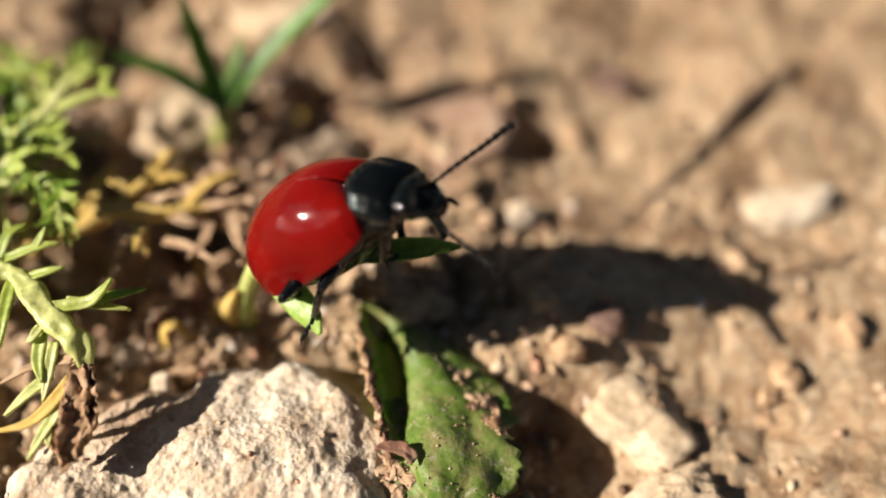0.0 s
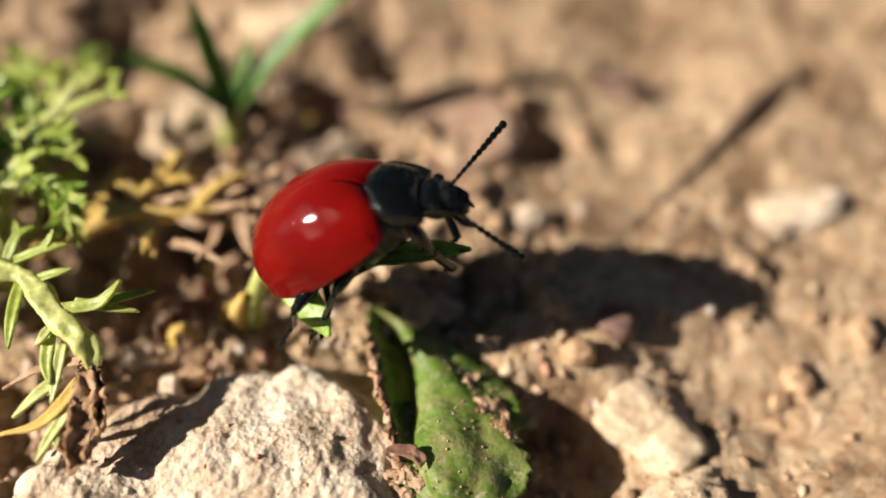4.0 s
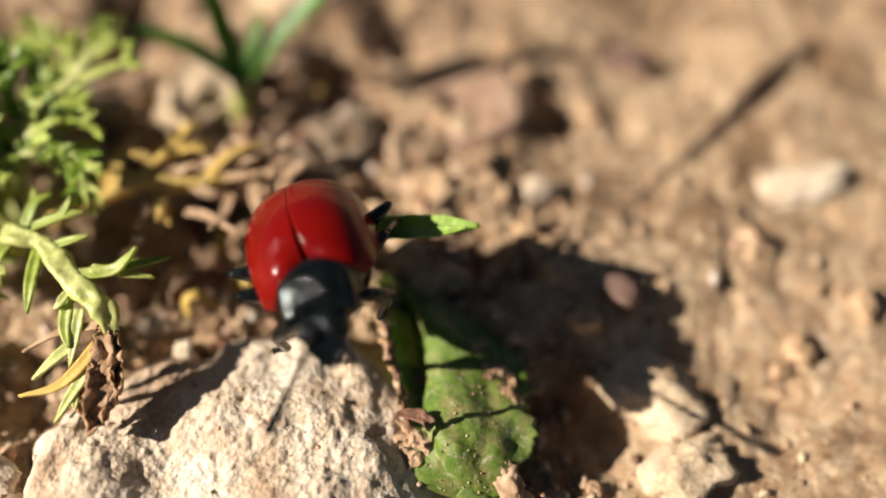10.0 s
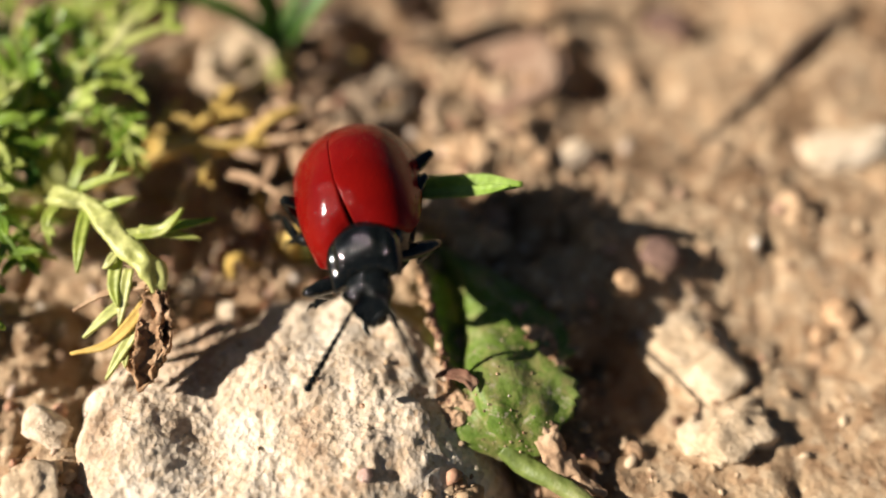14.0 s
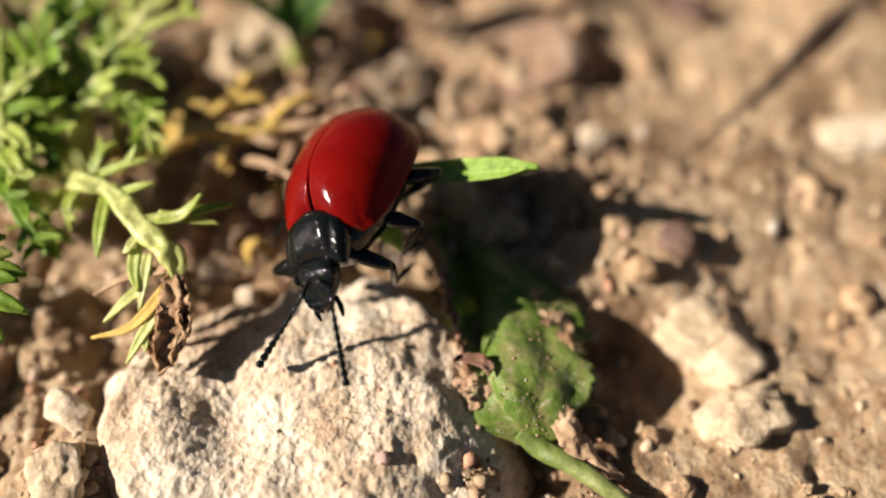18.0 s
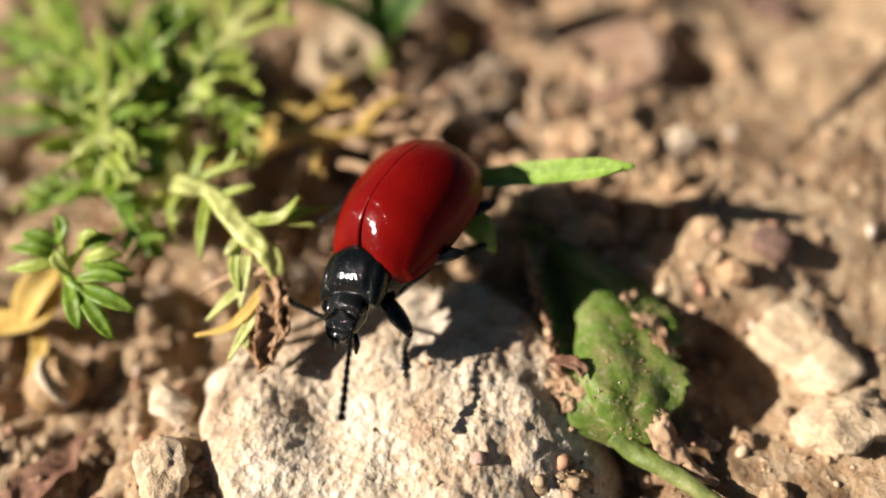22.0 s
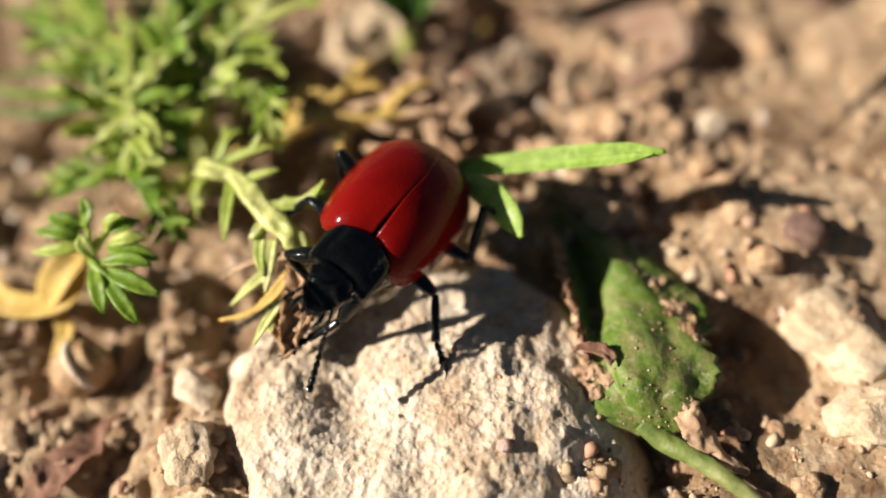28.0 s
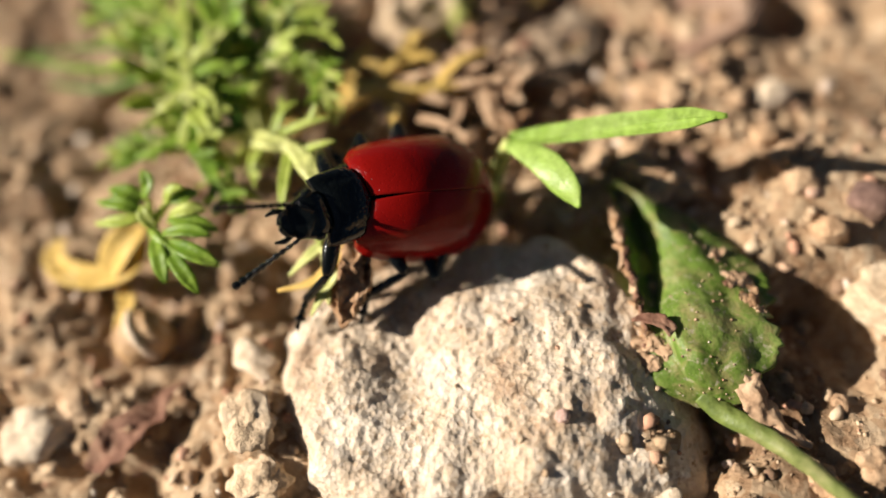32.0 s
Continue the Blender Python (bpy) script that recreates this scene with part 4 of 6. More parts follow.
def build_rosette():
    base = np.array((-24.6, -5.0, -1.0))
    thing = empty("small_rosette_weed", base, "small green weed with plump pointed leaflets and yellow lower leaves", "plant")
    part("stalk", tube(np.array([(-24.6, -5.0, -1), (-24.4, -5.4, 3.0), (-23.8, -5.7, 5.4), (-23.8, -5.4, 5.8), (-24.0, -4.5, 6.0)]) - base, [0.35, 0.32, 0.3, 0.26, 0.16]), FEATHER, thing)
    part("stalk", tube(np.array([(-23.8, -5.7, 5.4), (-23.3, -5.4, 6.0), (-22.9, -4.7, 6.1)]) - base, [0.26, 0.24, 0.15]), FEATHER, thing)
    part("stalk", tube(np.array([(-23.8, -5.7, 5.4), (-23.1, -6.5, 5.8), (-22.3, -7.1, 5.8)]) - base, [0.26, 0.3, 0.25]), DEEP, thing)
    for pts, w, m in (([(-24.3, -4.4, 6.0), (-25.1, -4.3, 6.3), (-26.1, -4.0, 6.2)], 0.46, DEEP), ([(-24.2, -5.1, 6.0), (-25.1, -5.0, 6.4), (-26.5, -4.8, 6.2)], 0.4, DEEP), ([(-24.1, -5.5, 6.0), (-25.0, -5.8, 6.1), (-26.5, -5.8, 5.8)], 0.4, FEATHER), ([(-24.1, -4.5, 6.2), (-23.8, -4.0, 6.8), (-24.2, -3.4, 7.0)], 0.36, DEEP),
                      ([(-22.9, -4.6, 6.0), (-22.1, -4.6, 6.4), (-21.3, -4.3, 6.4)], 0.42, DEEP), ([(-22.6, -5.3, 6.0), (-21.6, -5.3, 6.4), (-20.8, -5.2, 6.2)], 0.42, FEATHER), ([(-22.6, -5.6, 6.0), (-21.3, -5.9, 6.2), (-20.1, -6.1, 5.8)], 0.44, DEEP), ([(-22.9, -4.8, 6.2), (-22.5, -4.5, 6.8), (-21.8, -4.4, 7.0)], 0.34, FEATHER),
                      ([(-23.2, -6.7, 5.8), (-22.6, -7.8, 5.9), (-22.3, -8.8, 5.4)], 0.44, DEEP), ([(-22.5, -7.1, 5.8), (-21.3, -8.4, 5.9), (-20.5, -9.3, 5.4)], 0.4, DEEP), ([(-22.5, -6.8, 5.8), (-21.0, -7.5, 6.1), (-19.6, -8.0, 5.8)], 0.46, DEEP), ([(-22.7, -6.4, 6.0), (-21.4, -6.4, 6.3), (-20.2, -6.6, 6.2)], 0.4, DEEP), ([(-23.3, -6.1, 6.0), (-23.7, -5.7, 6.4), (-23.9, -5.2, 6.6)], 0.36, FEATHER)):
        part("leaflet", blade_mesh(np.array(pts) - base, [w * 0.5, w * 0.9, w, w * 0.85, w * 0.2], 0.35, w * 0.3, 14, 4), m, thing)
    for pts, w in (([(-26.2, -4.1, 2.2), (-26.0, -6.3, 2.4), (-27.9, -6.9, 2.0), (-30.1, -6.5, 1.8), (-31.3, -5.3, 1.6), (-30.8, -4.5, 1.8)], 0.75), ([(-26.1, -4.0, 2.6), (-26.7, -5.5, 2.8), (-27.5, -7.0, 2.0)], 1.0), ([(-27.3, -6.6, 1.0), (-26.4, -8.1, 1.2), (-26.9, -9.5, 0.8)], 0.45)):
        part("yellow_leaf", blade_mesh(np.array(pts) - base, [w * 0.5, w, w, w * 0.9, w * 0.3], 0.35, 0.08, 26, 5), YELLOW, thing, "yellowed lower leaf")
    for x, y, z, r in ((-21.1, -8.0, 6.35, 0.26), (-21.5, -5.5, 6.6, 0.2), (-20.5, -9.3, 5.6, 0.14), (-20.6, -6.1, 6.25, 0.16)):
        bm = bmesh.new()
        bmesh.ops.create_icosphere(bm, subdivisions=2, radius=r * MM)
        for v in bm.verts:
            v.co.z *= 0.7
        ob = part("sand_crystal", bm, WHITE_STONE, thing, "pale glinting grain stuck on the leaflet")
        ob.location = (Vector((x, y, z)) - Vector(base)) * MM


build_rosette()


def build_yellow_frond():
    rng = np.random.RandomState(31)
    base = np.array((-18.0, 4.6, 0.5))
    thing = empty("yellowed_frond", base, "yellowed feathery frond drying on the soil", "plant")
    mats = (YELLOW, YELLOW, DRY)
    part("stalk", tube(np.array([(-20.5, 3.6, 0.2), (-16.5, 3.0, 3.5), (-14.0, 3.7, 4.0), (-11.4, 3.7, 4.0), (-9.1, 4.3, 3.8)]) - base, [0.4, 0.5, 0.5, 0.42, 0.2], 30, 10, 0.08), YELLOW, thing)
    part("side_stalk", tube(np.array([(-14.3, 3.7, 3.8), (-13.4, 5.0, 4.0), (-12.4, 6.0, 4.3), (-11.5, 7.3, 4.5)]) - base, [0.35, 0.34, 0.3, 0.15], 20, 10, 0.08), YELLOW, thing)
    for pts, w, m in (([(-12.7, 5.7, 4.2), (-12.1, 6.5, 4.5), (-11.5, 7.5, 4.7)], 0.32, YELLOW), ([(-12.4, 5.6, 4.2), (-11.5, 5.7, 4.5), (-10.5, 5.6, 4.4)], 0.32, YELLOW), ([(-13.6, 5.0, 4.1), (-14.2, 5.4, 4.4), (-14.7, 5.5, 4.4)], 0.36, YELLOW),
                      ([(-12.7, 3.7, 3.9), (-12.5, 2.7, 3.8), (-12.2, 1.5, 3.3)], 0.4, YELLOW), ([(-15.5, 3.4, 3.8), (-14.8, 4.0, 4.1), (-14.0, 4.2, 4.1)], 0.32, YELLOW), ([(-15.3, 3.3, 3.7), (-15.1, 5.2, 4.3), (-14.5, 7.2, 4.1)], 0.36, YELLOW),
                      ([(-10.7, 3.8, 3.9), (-9.4, 5.4, 4.3), (-7.7, 6.3, 4.3)], 0.32, YELLOW), ([(-14.0, 3.7, 4.0), (-13.4, 2.3, 3.8), (-13.8, 1.4, 3.3)], 0.32, DRY), ([(-11.4, 3.7, 4.0), (-10.1, 3.1, 3.9), (-9.2, 3.3, 3.5)], 0.36, DRY)):
        leaf_to(thing, base, pts, w, m)
    leaf_to(thing, base, [(-12.8, 5.3, 3.7), (-12.6, 6.3, 4.0), (-12.5, 7.1, 4.3)], 0.36, YELLOW, "frond_tip")
    leaf_to(thing, base, [(-12.7, 6.4, 3.7), (-11.9, 6.3, 4.0), (-10.8, 5.9, 4.3)], 0.40, YELLOW, "frond_tip")
    leaf_to(thing, base, [(-12.7, 7.4, 3.7), (-12.1, 7.6, 4.0), (-11.3, 7.7, 4.3)], 0.36, YELLOW, "frond_tip")
    leaf_to(thing, base, [(-12.9, 5.7, 3.7), (-13.7, 5.6, 4.0), (-13.8, 4.7, 4.3)], 0.40, YELLOW, "frond_tip")
    leaf_to(thing, base, [(-11.7, 4.9, 3.7), (-9.9, 5.4, 4.0), (-7.4, 6.5, 4.3)], 0.36, DRY, "frond_tip")
    leaf_to(thing, base, [(-10.8, 5.2, 3.7), (-9.9, 5.9, 4.0), (-9.5, 6.5, 4.3)], 0.28, DRY, "frond_tip")
    leaf_to(thing, base, [(-10.4, 4.2, 3.7), (-8.9, 4.2, 4.0), (-7.4, 4.3, 4.3)], 0.30, DRY, "frond_tip")
    leaf_to(thing, base, [(-9.7, 5.2, 3.7), (-8.7, 5.2, 4.0), (-7.7, 5.4, 4.3)], 0.26, DRY, "frond_tip")
    leaf_to(thing, base, [(-8.0, 3.9, 3.7), (-7.6, 2.2, 4.0), (-7.0, 0.8, 4.3)], 0.34, DRY, "frond_tip")
    leaf_to(thing, base, [(-17.5, 4.3, 3.7), (-15.5, 4.2, 4.0), (-12.9, 3.5, 4.3)], 0.62, YELLOW, "frond_tip")
    leaf_to(thing, base, [(-13.4, 4.0, 3.7), (-12.2, 4.4, 4.0), (-11.2, 4.6, 4.3)], 0.45, DRY, "frond_tip")
    leaf_to(thing, base, [(-13.3, 3.8, 3.7), (-12.6, 2.5, 4.0), (-12.5, 1.1, 4.3)], 0.34, YELLOW, "frond_tip")
    leaf_to(thing, base, [(-15.8, 4.5, 3.7), (-15.3, 5.7, 4.0), (-15.0, 6.3, 4.3)], 0.34, YELLOW, "frond_tip")
    leaf_to(thing, base, [(-9.1, 3.2, 3.7), (-9.2, 1.8, 4.0), (-9.8, 0.6, 4.3)], 0.30, DRY, "frond_tip")
    leaf_to(thing, base, [(-11.3, 2.1, 3.7), (-9.9, 1.5, 4.0), (-8.3, 0.3, 4.3)], 0.30, DRY, "frond_tip")


build_yellow_frond()


def build_grass():
    base = np.array((-10.3, 12.2, -1.0))
    thing = empty("grass_tuft", base, "small tuft of green grass blades rooted in soil", "grass")
    part("sheath", tube(np.array([(-10.3, 12.2, -1.0), (-10.1, 12.6, 1.0), (-9.9, 13.4, 2.2)]) - base, [0.6, 0.6, 0.5]), STEM, thing, "pale base of the tuft")
    for pts, w in (([(-10.0, 13.0, 1.6), (-10.6, 14.2, 5.0), (-11.4, 15.4, 9.0)], 0.62), ([(-9.8, 13.2, 1.8), (-7.4, 14.4, 4.4), (-3.6, 16.0, 7.6), (-2.2, 16.6, 8.4)], 0.66),
                   ([(-10.0, 13.2, 1.8), (-12.8, 13.8, 4.2), (-16.6, 14.2, 5.6)], 0.62), ([(-9.9, 13.2, 1.8), (-9.0, 14.8, 4.0), (-8.6, 16.2, 5.0)], 0.4)):
        part("grass_blade", blade_mesh(np.array(pts) - base, [w * 0.8, w, w, w * 0.8, 0.05], 0.4, 0.06, 26, 5), GRASS, thing)


build_grass()


# ---------------------------------------------------------------- dry bits on the soil
def twig(name, pts, radii, mat, label, rough=0.15, seed=1, cat="twig"):
    pts = [(x, y, surface(x, y) + z) for x, y, z in pts]
    o = np.array(pts[0])
    ob = part(name, tube(np.array(pts) - o, radii, 40, 8, rough, seed), mat)
    ob.location = Vector(o) * MM
    return tagged(ob, label, cat)


twig("thin_twig", [(13.5, 5.4, 0.3), (17.5, 9.4, 0.3), (20.0, 12.0, 0.4), (23.5, 15.8, 0.4), (28.0, 19.0, 0.3)], [0.10, 0.18, 0.26, 0.36, 0.3], TWIG, "thin dark dry twig on pale soil", seed=2)
twig("thin_twig", [(-0.4, 15.6, 0.5), (2.2, 16.4, 0.6), (5.2, 17.9, 0.4)], [0.15, 0.24, 0.16], TWIG, "thin dark dry twig on pale soil", seed=3)
twig("straw", [(-4.9, 14.4, 0.3), (-2.8, 14.1, 0.5), (-0.6, 13.6, 0.3)], [0.25, 0.36, 0.22], DRY, "short piece of tan straw", seed=4)
twig("straw", [(-5.4, 5.6, 0.3), (-3.4, 4.9, 0.4), (-1.2, 3.8, 0.2)], [0.25, 0.36, 0.25], DRY, "short piece of tan straw", seed=5)


def fallen_leaf(pts, widths, mat, label, seed):
    o = np.array(pts[0], float)
    ob = part("fallen_leaf", crumple(blade_mesh(np.array(pts) - o, widths, 0.35, 0.08, 50, 8, 20), 1.0, 0.3, seed), mat)
    ob.location = Vector(o) * MM
    tagged(ob, label, "dead leaf")


fallen_leaf([(-26.6, -16.9, 0.2), (-25.3, -15.5, 0.7), (-23.8, -13.8, 0.7), (-22.6, -11.5, 0.3)], [0.2, 0.9, 1.1, 0.9, 0.5, 0.1], EDGE, "dark reddish brown withered leaf lying on soil", 3)
stone("pale_stone", -29.9, -14.9, 1.7, 1.4, 1.0, 15, WHITE_STONE, "pale grey stone half sunk in soil", 59, 0.35, 0.15)
stone("pale_stone", -7.3, 23.6, 3.4, 1.8, 1.0, 10, CREAM, "pale cream stone half sunk in soil", 61, 0.3, 0.18)
stone("pale_stone", -12.7, 15.6, 1.8, 1.3, 0.8, 40, CREAM, "pale cream stone half sunk in soil", 67, 0.3, 0.2)


def curled_bits():
    """Shrivelled brown leaf scraps among the plants."""
    rng = np.random.RandomState(77)
    for k, pts in enumerate(([(-10.5, 4.8, 1.2), (-9.5, 6.3, 2.5), (-8.3, 6.3, 1.6)], [(-9.2, 4.6, 1.2), (-8.5, 5.5, 2.5), (-9.7, 7.3, 1.4)], [(-7.2, 4.4, 0.9), (-6.7, 5.5, 2.4), (-5.8, 6.9, 1.8)], [(-4.7, 5.4, 0.8), (-3.1, 5.3, 1.5), (-2.1, 5.8, 0.8)],
                              [(-4.3, 4.6, 0.6), (-2.7, 3.8, 1.2), (-1.2, 4.0, 0.6)], [(-7.4, 13.2, 0.8), (-7.0, 13.6, 2.2), (-5.7, 14.4, 1.2)], [(-9.2, 11.4, 1.0), (-7.6, 11.6, 1.6), (-6.4, 13.1, 0.6)], [(-10.8, 6.0, 1.0), (-9.0, 5.2, 2.2), (-7.6, 5.6, 1.2)], [(-7.6, 4.2, 0.8), (-7.9, 5.6, 2.0), (-6.6, 7.4, 1.2)])):
        o = np.array(pts[0])
        ob = part("dry_scrap", crumple(blade_mesh(np.array(pts) - o, [0.3, 0.75, 0.55, 0.7, 0.2], 0.7, 0.1, 26, 5, twist=rng.uniform(-120, 120)), 0.7, 0.22, k), DRY)
        ob.location = Vector(o) * MM
        tagged(ob, "curled tan scrap of dead leaf on soil", "dead leaf", "dead leaf scraps")
    spots = [(-7.6, 12.2), (-5.3, 13.1), (-7.5, 14.6), (-4.7, 14.8), (-3.3, 14.0), (-8.3, 9.1), (-9.8, 7.8), (-6.4, 12.9), (-9.0, 3.4), (-7.4, 3.6), (-5.8, 8.6), (-10.8, 3.0), (-8.6, 2.2), (-11.6, 0.8), (-9.8, 0.2), (-8.4, -0.6), (-11.0, 1.8), (-12.6, 1.4), (-10.2, 1.4),
             (-10.6, -2.0), (-9.0, -2.6), (-11.8, -3.0), (-4.2, 12.6), (-12.2, 9.4), (-15.0, 1.0), (-16.6, -1.0), (-7.0, 9.4), (-3.0, 8.2), (-2.4, 6.0), (-13.4, 0.0), (-12.0, -1.2), (-18.0, 1.2)]
    for k, (x, y) in enumerate(spots):
        a, ln = rng.uniform(0, 6.28), rng.uniform(1.4, 3.0)
        c, s = math.cos(a), math.sin(a)
        pts = np.array([(-c * ln / 2, -s * ln / 2, 0.3), (-c * ln / 6 - s * 0.4, -s * ln / 6 + c * 0.4, rng.uniform(0.5, 1.3)), (c * ln / 5, s * ln / 5, rng.uniform(0.4, 1.3)), (c * ln / 2, s * ln / 2, 0.2)])
        w = rng.uniform(0.2, 0.5)
        ob = part("dry_scrap", crumple(blade_mesh(pts, [w * 0.3, w, w * 0.8, w, w * 0.2], rng.uniform(0.3, 1.2), 0.07, 22, 4, twist=rng.uniform(-200, 200)), 0.6, 0.16, k), (DRY, DRY, EDGE, YELLOW)[k % 4])
        ob.location = Vector((x, y, surface(x, y) - 0.05)) * MM
        tagged(ob, "shrivelled brown scrap of dead leaf on soil", "dead leaf", "dead leaf scraps")


curled_bits()


def build_dry_frond():
    """A dead feathery leaf, dried to ragged tan curls, leaning behind the sprout."""
    rng = np.random.RandomState(64)
    base = np.array((-6.6, 1.2, 0.5))
    thing = empty("dry_frond", base, "dead tan feathery leaf dried into ragged curls", "dead leaf")
    for name, pts, w, count in (("midrib", [(-6.6, 1.2, 0.5), (-6.3, 1.6, 2.4), (-7.4, 4.0, 3.0), (-8.8, 5.2, 3.4), (-10.4, 6.1, 3.4)], 0.34, 26), ("side_rib", [(-7.0, 3.2, 2.8), (-6.4, 4.8, 3.4), (-7.0, 7.2, 3.3)], 0.3, 14),
                                ("side_rib", [(-8.4, 4.8, 3.2), (-9.0, 6.6, 3.8), (-8.6, 8.2, 3.6)], 0.26, 12)):
        rib = part(name, crumple(blade_mesh(np.array(pts) - base, [w, w, w * 0.9, w * 0.7, w * 0.3], 0.5, 0.12, 40, 4, 60), 0.7, 0.22, count), DRY, thing)
        p = smooth_path(np.array(pts) - base, 40)
        t, side, up = frames(p)
        for k in range(count):
            i = 8 + int(31 * k / count)
            d = t[i] * rng.uniform(0.2, 0.8) + side[i] * rng.uniform(0.5, 1.0) * (-1 if k % 2 else 1) + up[i] * rng.uniform(-0.3, 0.7)
            ln = rng.uniform(0.6, 1.5)
            q = np.array([p[i], p[i] + d * ln * 0.5, p[i] + d * ln + rng.normal(0, 0.3, 3)])
            cw = rng.uniform(0.14, 0.30)
            part("curl", crumple(blade_mesh(q, [cw * 0.7, cw, cw * 1.2, cw * 0.4], rng.uniform(0.2, 1.0), 0.06, 12, 3, rng.uniform(-120, 120)), 0.4, 0.1, k), (DRY, PALE_DRY, PALE_DRY, WITHER)[rng.randint(4)], rib)


PALE_DRY = dry_mat("pale_dry", (0.46, 0.31, 0.19), (0.66, 0.47, 0.30), (0.80, 0.63, 0.44))
build_dry_frond()


def dark_crumbs():
    """Dark plant crumbs in the hollows round the grass; their colour also stands in for shade."""
    rng = np.random.RandomState(88)
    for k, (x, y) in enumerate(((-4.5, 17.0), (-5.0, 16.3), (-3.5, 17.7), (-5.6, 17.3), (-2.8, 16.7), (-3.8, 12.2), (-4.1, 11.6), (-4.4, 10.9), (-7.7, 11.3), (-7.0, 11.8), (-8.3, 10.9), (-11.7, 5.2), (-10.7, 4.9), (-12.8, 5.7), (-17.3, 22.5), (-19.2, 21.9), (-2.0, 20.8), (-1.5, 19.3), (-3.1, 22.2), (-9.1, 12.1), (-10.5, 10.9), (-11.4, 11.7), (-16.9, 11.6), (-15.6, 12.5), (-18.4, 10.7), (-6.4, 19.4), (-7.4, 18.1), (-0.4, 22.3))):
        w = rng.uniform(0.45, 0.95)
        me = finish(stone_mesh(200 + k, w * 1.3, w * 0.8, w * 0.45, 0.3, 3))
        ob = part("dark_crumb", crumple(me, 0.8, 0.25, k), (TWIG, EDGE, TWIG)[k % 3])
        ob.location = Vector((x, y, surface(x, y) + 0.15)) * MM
        ob.rotation_euler = (rng.uniform(-0.4, 0.4), rng.uniform(-0.4, 0.4), rng.uniform(0, 6.28))
        tagged(ob, "dark brown plant crumb, also darkening a shaded hollow in the soil", "plant crumb", "dark plant crumbs")


dark_crumbs()


def build_snail():
    """A small round shell with a pale band along its coil."""
    x, y = -25.2, -9.8
    ob = part("snail_shell", stone_mesh(71, 1.5, 1.35, 1.3, 0.02, 4), SNAIL)
    ob.location = Vector((x, y, surface(x, y) + 0.9)) * MM
    ob.rotation_euler = (radians(15), radians(-20), radians(30))
    for k, (lift, r, w) in enumerate(((0.25, 1.52, 0.26), (0.95, 1.12, 0.2), (1.3, 0.55, 0.14))):
        a = np.linspace(-2.6, 2.9, 60)
        line = np.stack([lift + 0.16 * a / 3, r * 0.93 * np.cos(a), r * 0.90 * np.sin(a)], 1)
        part("stripe", tube(line, [w * 0.6, w, w, w * 0.7], 60, 8), WHITE_STONE if k != 1 else SNAIL, ob, "raised band along the coil")
    part("lip", tube(np.array([(-0.9, -1.0, -0.7), (-1.35, -0.5, -0.1), (-1.4, 0.2, 0.3), (-1.1, 0.9, 0.2)]), [0.14, 0.22, 0.22, 0.12], 30, 8), WHITE_STONE, ob, "thick white lip of the opening")
    tagged(ob, "tiny empty brown and white snail shell on soil", "snail shell")


build_snail()


# ---------------------------------------------------------------- the beetle
def elytron(side):
    """One wing case: a domed half shell with a rolled rim."""
    n, m = 130, 90
    rows = []
    for i in range(n):
        s = i / (n - 1)
        x = 2.85 - 7.55 * s
        if s < 0.55:
            w = 2.15 + 0.75 * math.sin(s / 0.55 * math.pi / 2) ** 0.75
        else:
            w = 2.90 * max(0.0, 1 - ((s - 0.55) / 0.45) ** 2.5) ** 0.5
        front = min(1.0, (s / 0.055)) if s < 0.055 else 1.0
        w *= 0.90 + 0.10 * front ** 0.5
        zt = 2.95 * max(0.0, 1 - ((s - 0.42) / 0.58) ** 2.5) ** 0.5 if s > 0.42 else 1.34 + 1.61 * math.sin(s / 0.42 * math.pi / 2) ** 0.72
        zt = zt - 0.15 * (1 - front) ** 1.5
        edge = 0.15 - 0.25 * math.sin(s * math.pi)
        a = np.concatenate([(0, 0.004, 0.009, 0.016, 0.03, 0.05), np.linspace(0.08, np.pi / 2, m - 6)])
        y = w * np.sin(a) ** 0.93
        z = edge + (zt - edge) * np.cos(a) ** 0.9
        ahead = max(0.0, 1 - s / 0.3)
        groove = np.exp(-(y / (0.03 + 0.03 * ahead)) ** 2) * (0.025 + 0.06 * ahead)
        rim = np.clip((a / (np.pi / 2) - 0.9) / 0.1, 0, 1)
        y = y + 0.07 * rim * (w > 0.5)
        outer = np.stack([x - (0.45 * np.exp(-(y / 0.9) ** 2) + 0.3 * np.clip(y / 2.1, 0, 1) ** 6) * max(0.0, 1 - s * 3) ** 2, side * (y + 0.010 + 0.10 * ahead * np.exp(-(y / 0.3) ** 2)), z - groove], 1)
        outer[:, 2] += 0.003 * vnoise(outer[:, 0], outer[:, 1], 0.13, 50) + 0.007 * vnoise(outer[:, 0], outer[:, 1], 0.5, 51)
        inner = outer.copy()
        inner[:, 1] *= 0.94
        inner[:, 2] = inner[:, 2] * 0.94 - 0.02
        rows.append(np.concatenate([outer, inner[::-1]]))
    co = np.array(rows)
    co = np.concatenate([co[:1].mean(1, keepdims=True).repeat(2 * m, 1), co, co[-1:].mean(1, keepdims=True).repeat(2 * m, 1)])
    return grid_mesh(co if side > 0 else co[:, ::-1], closed=True)


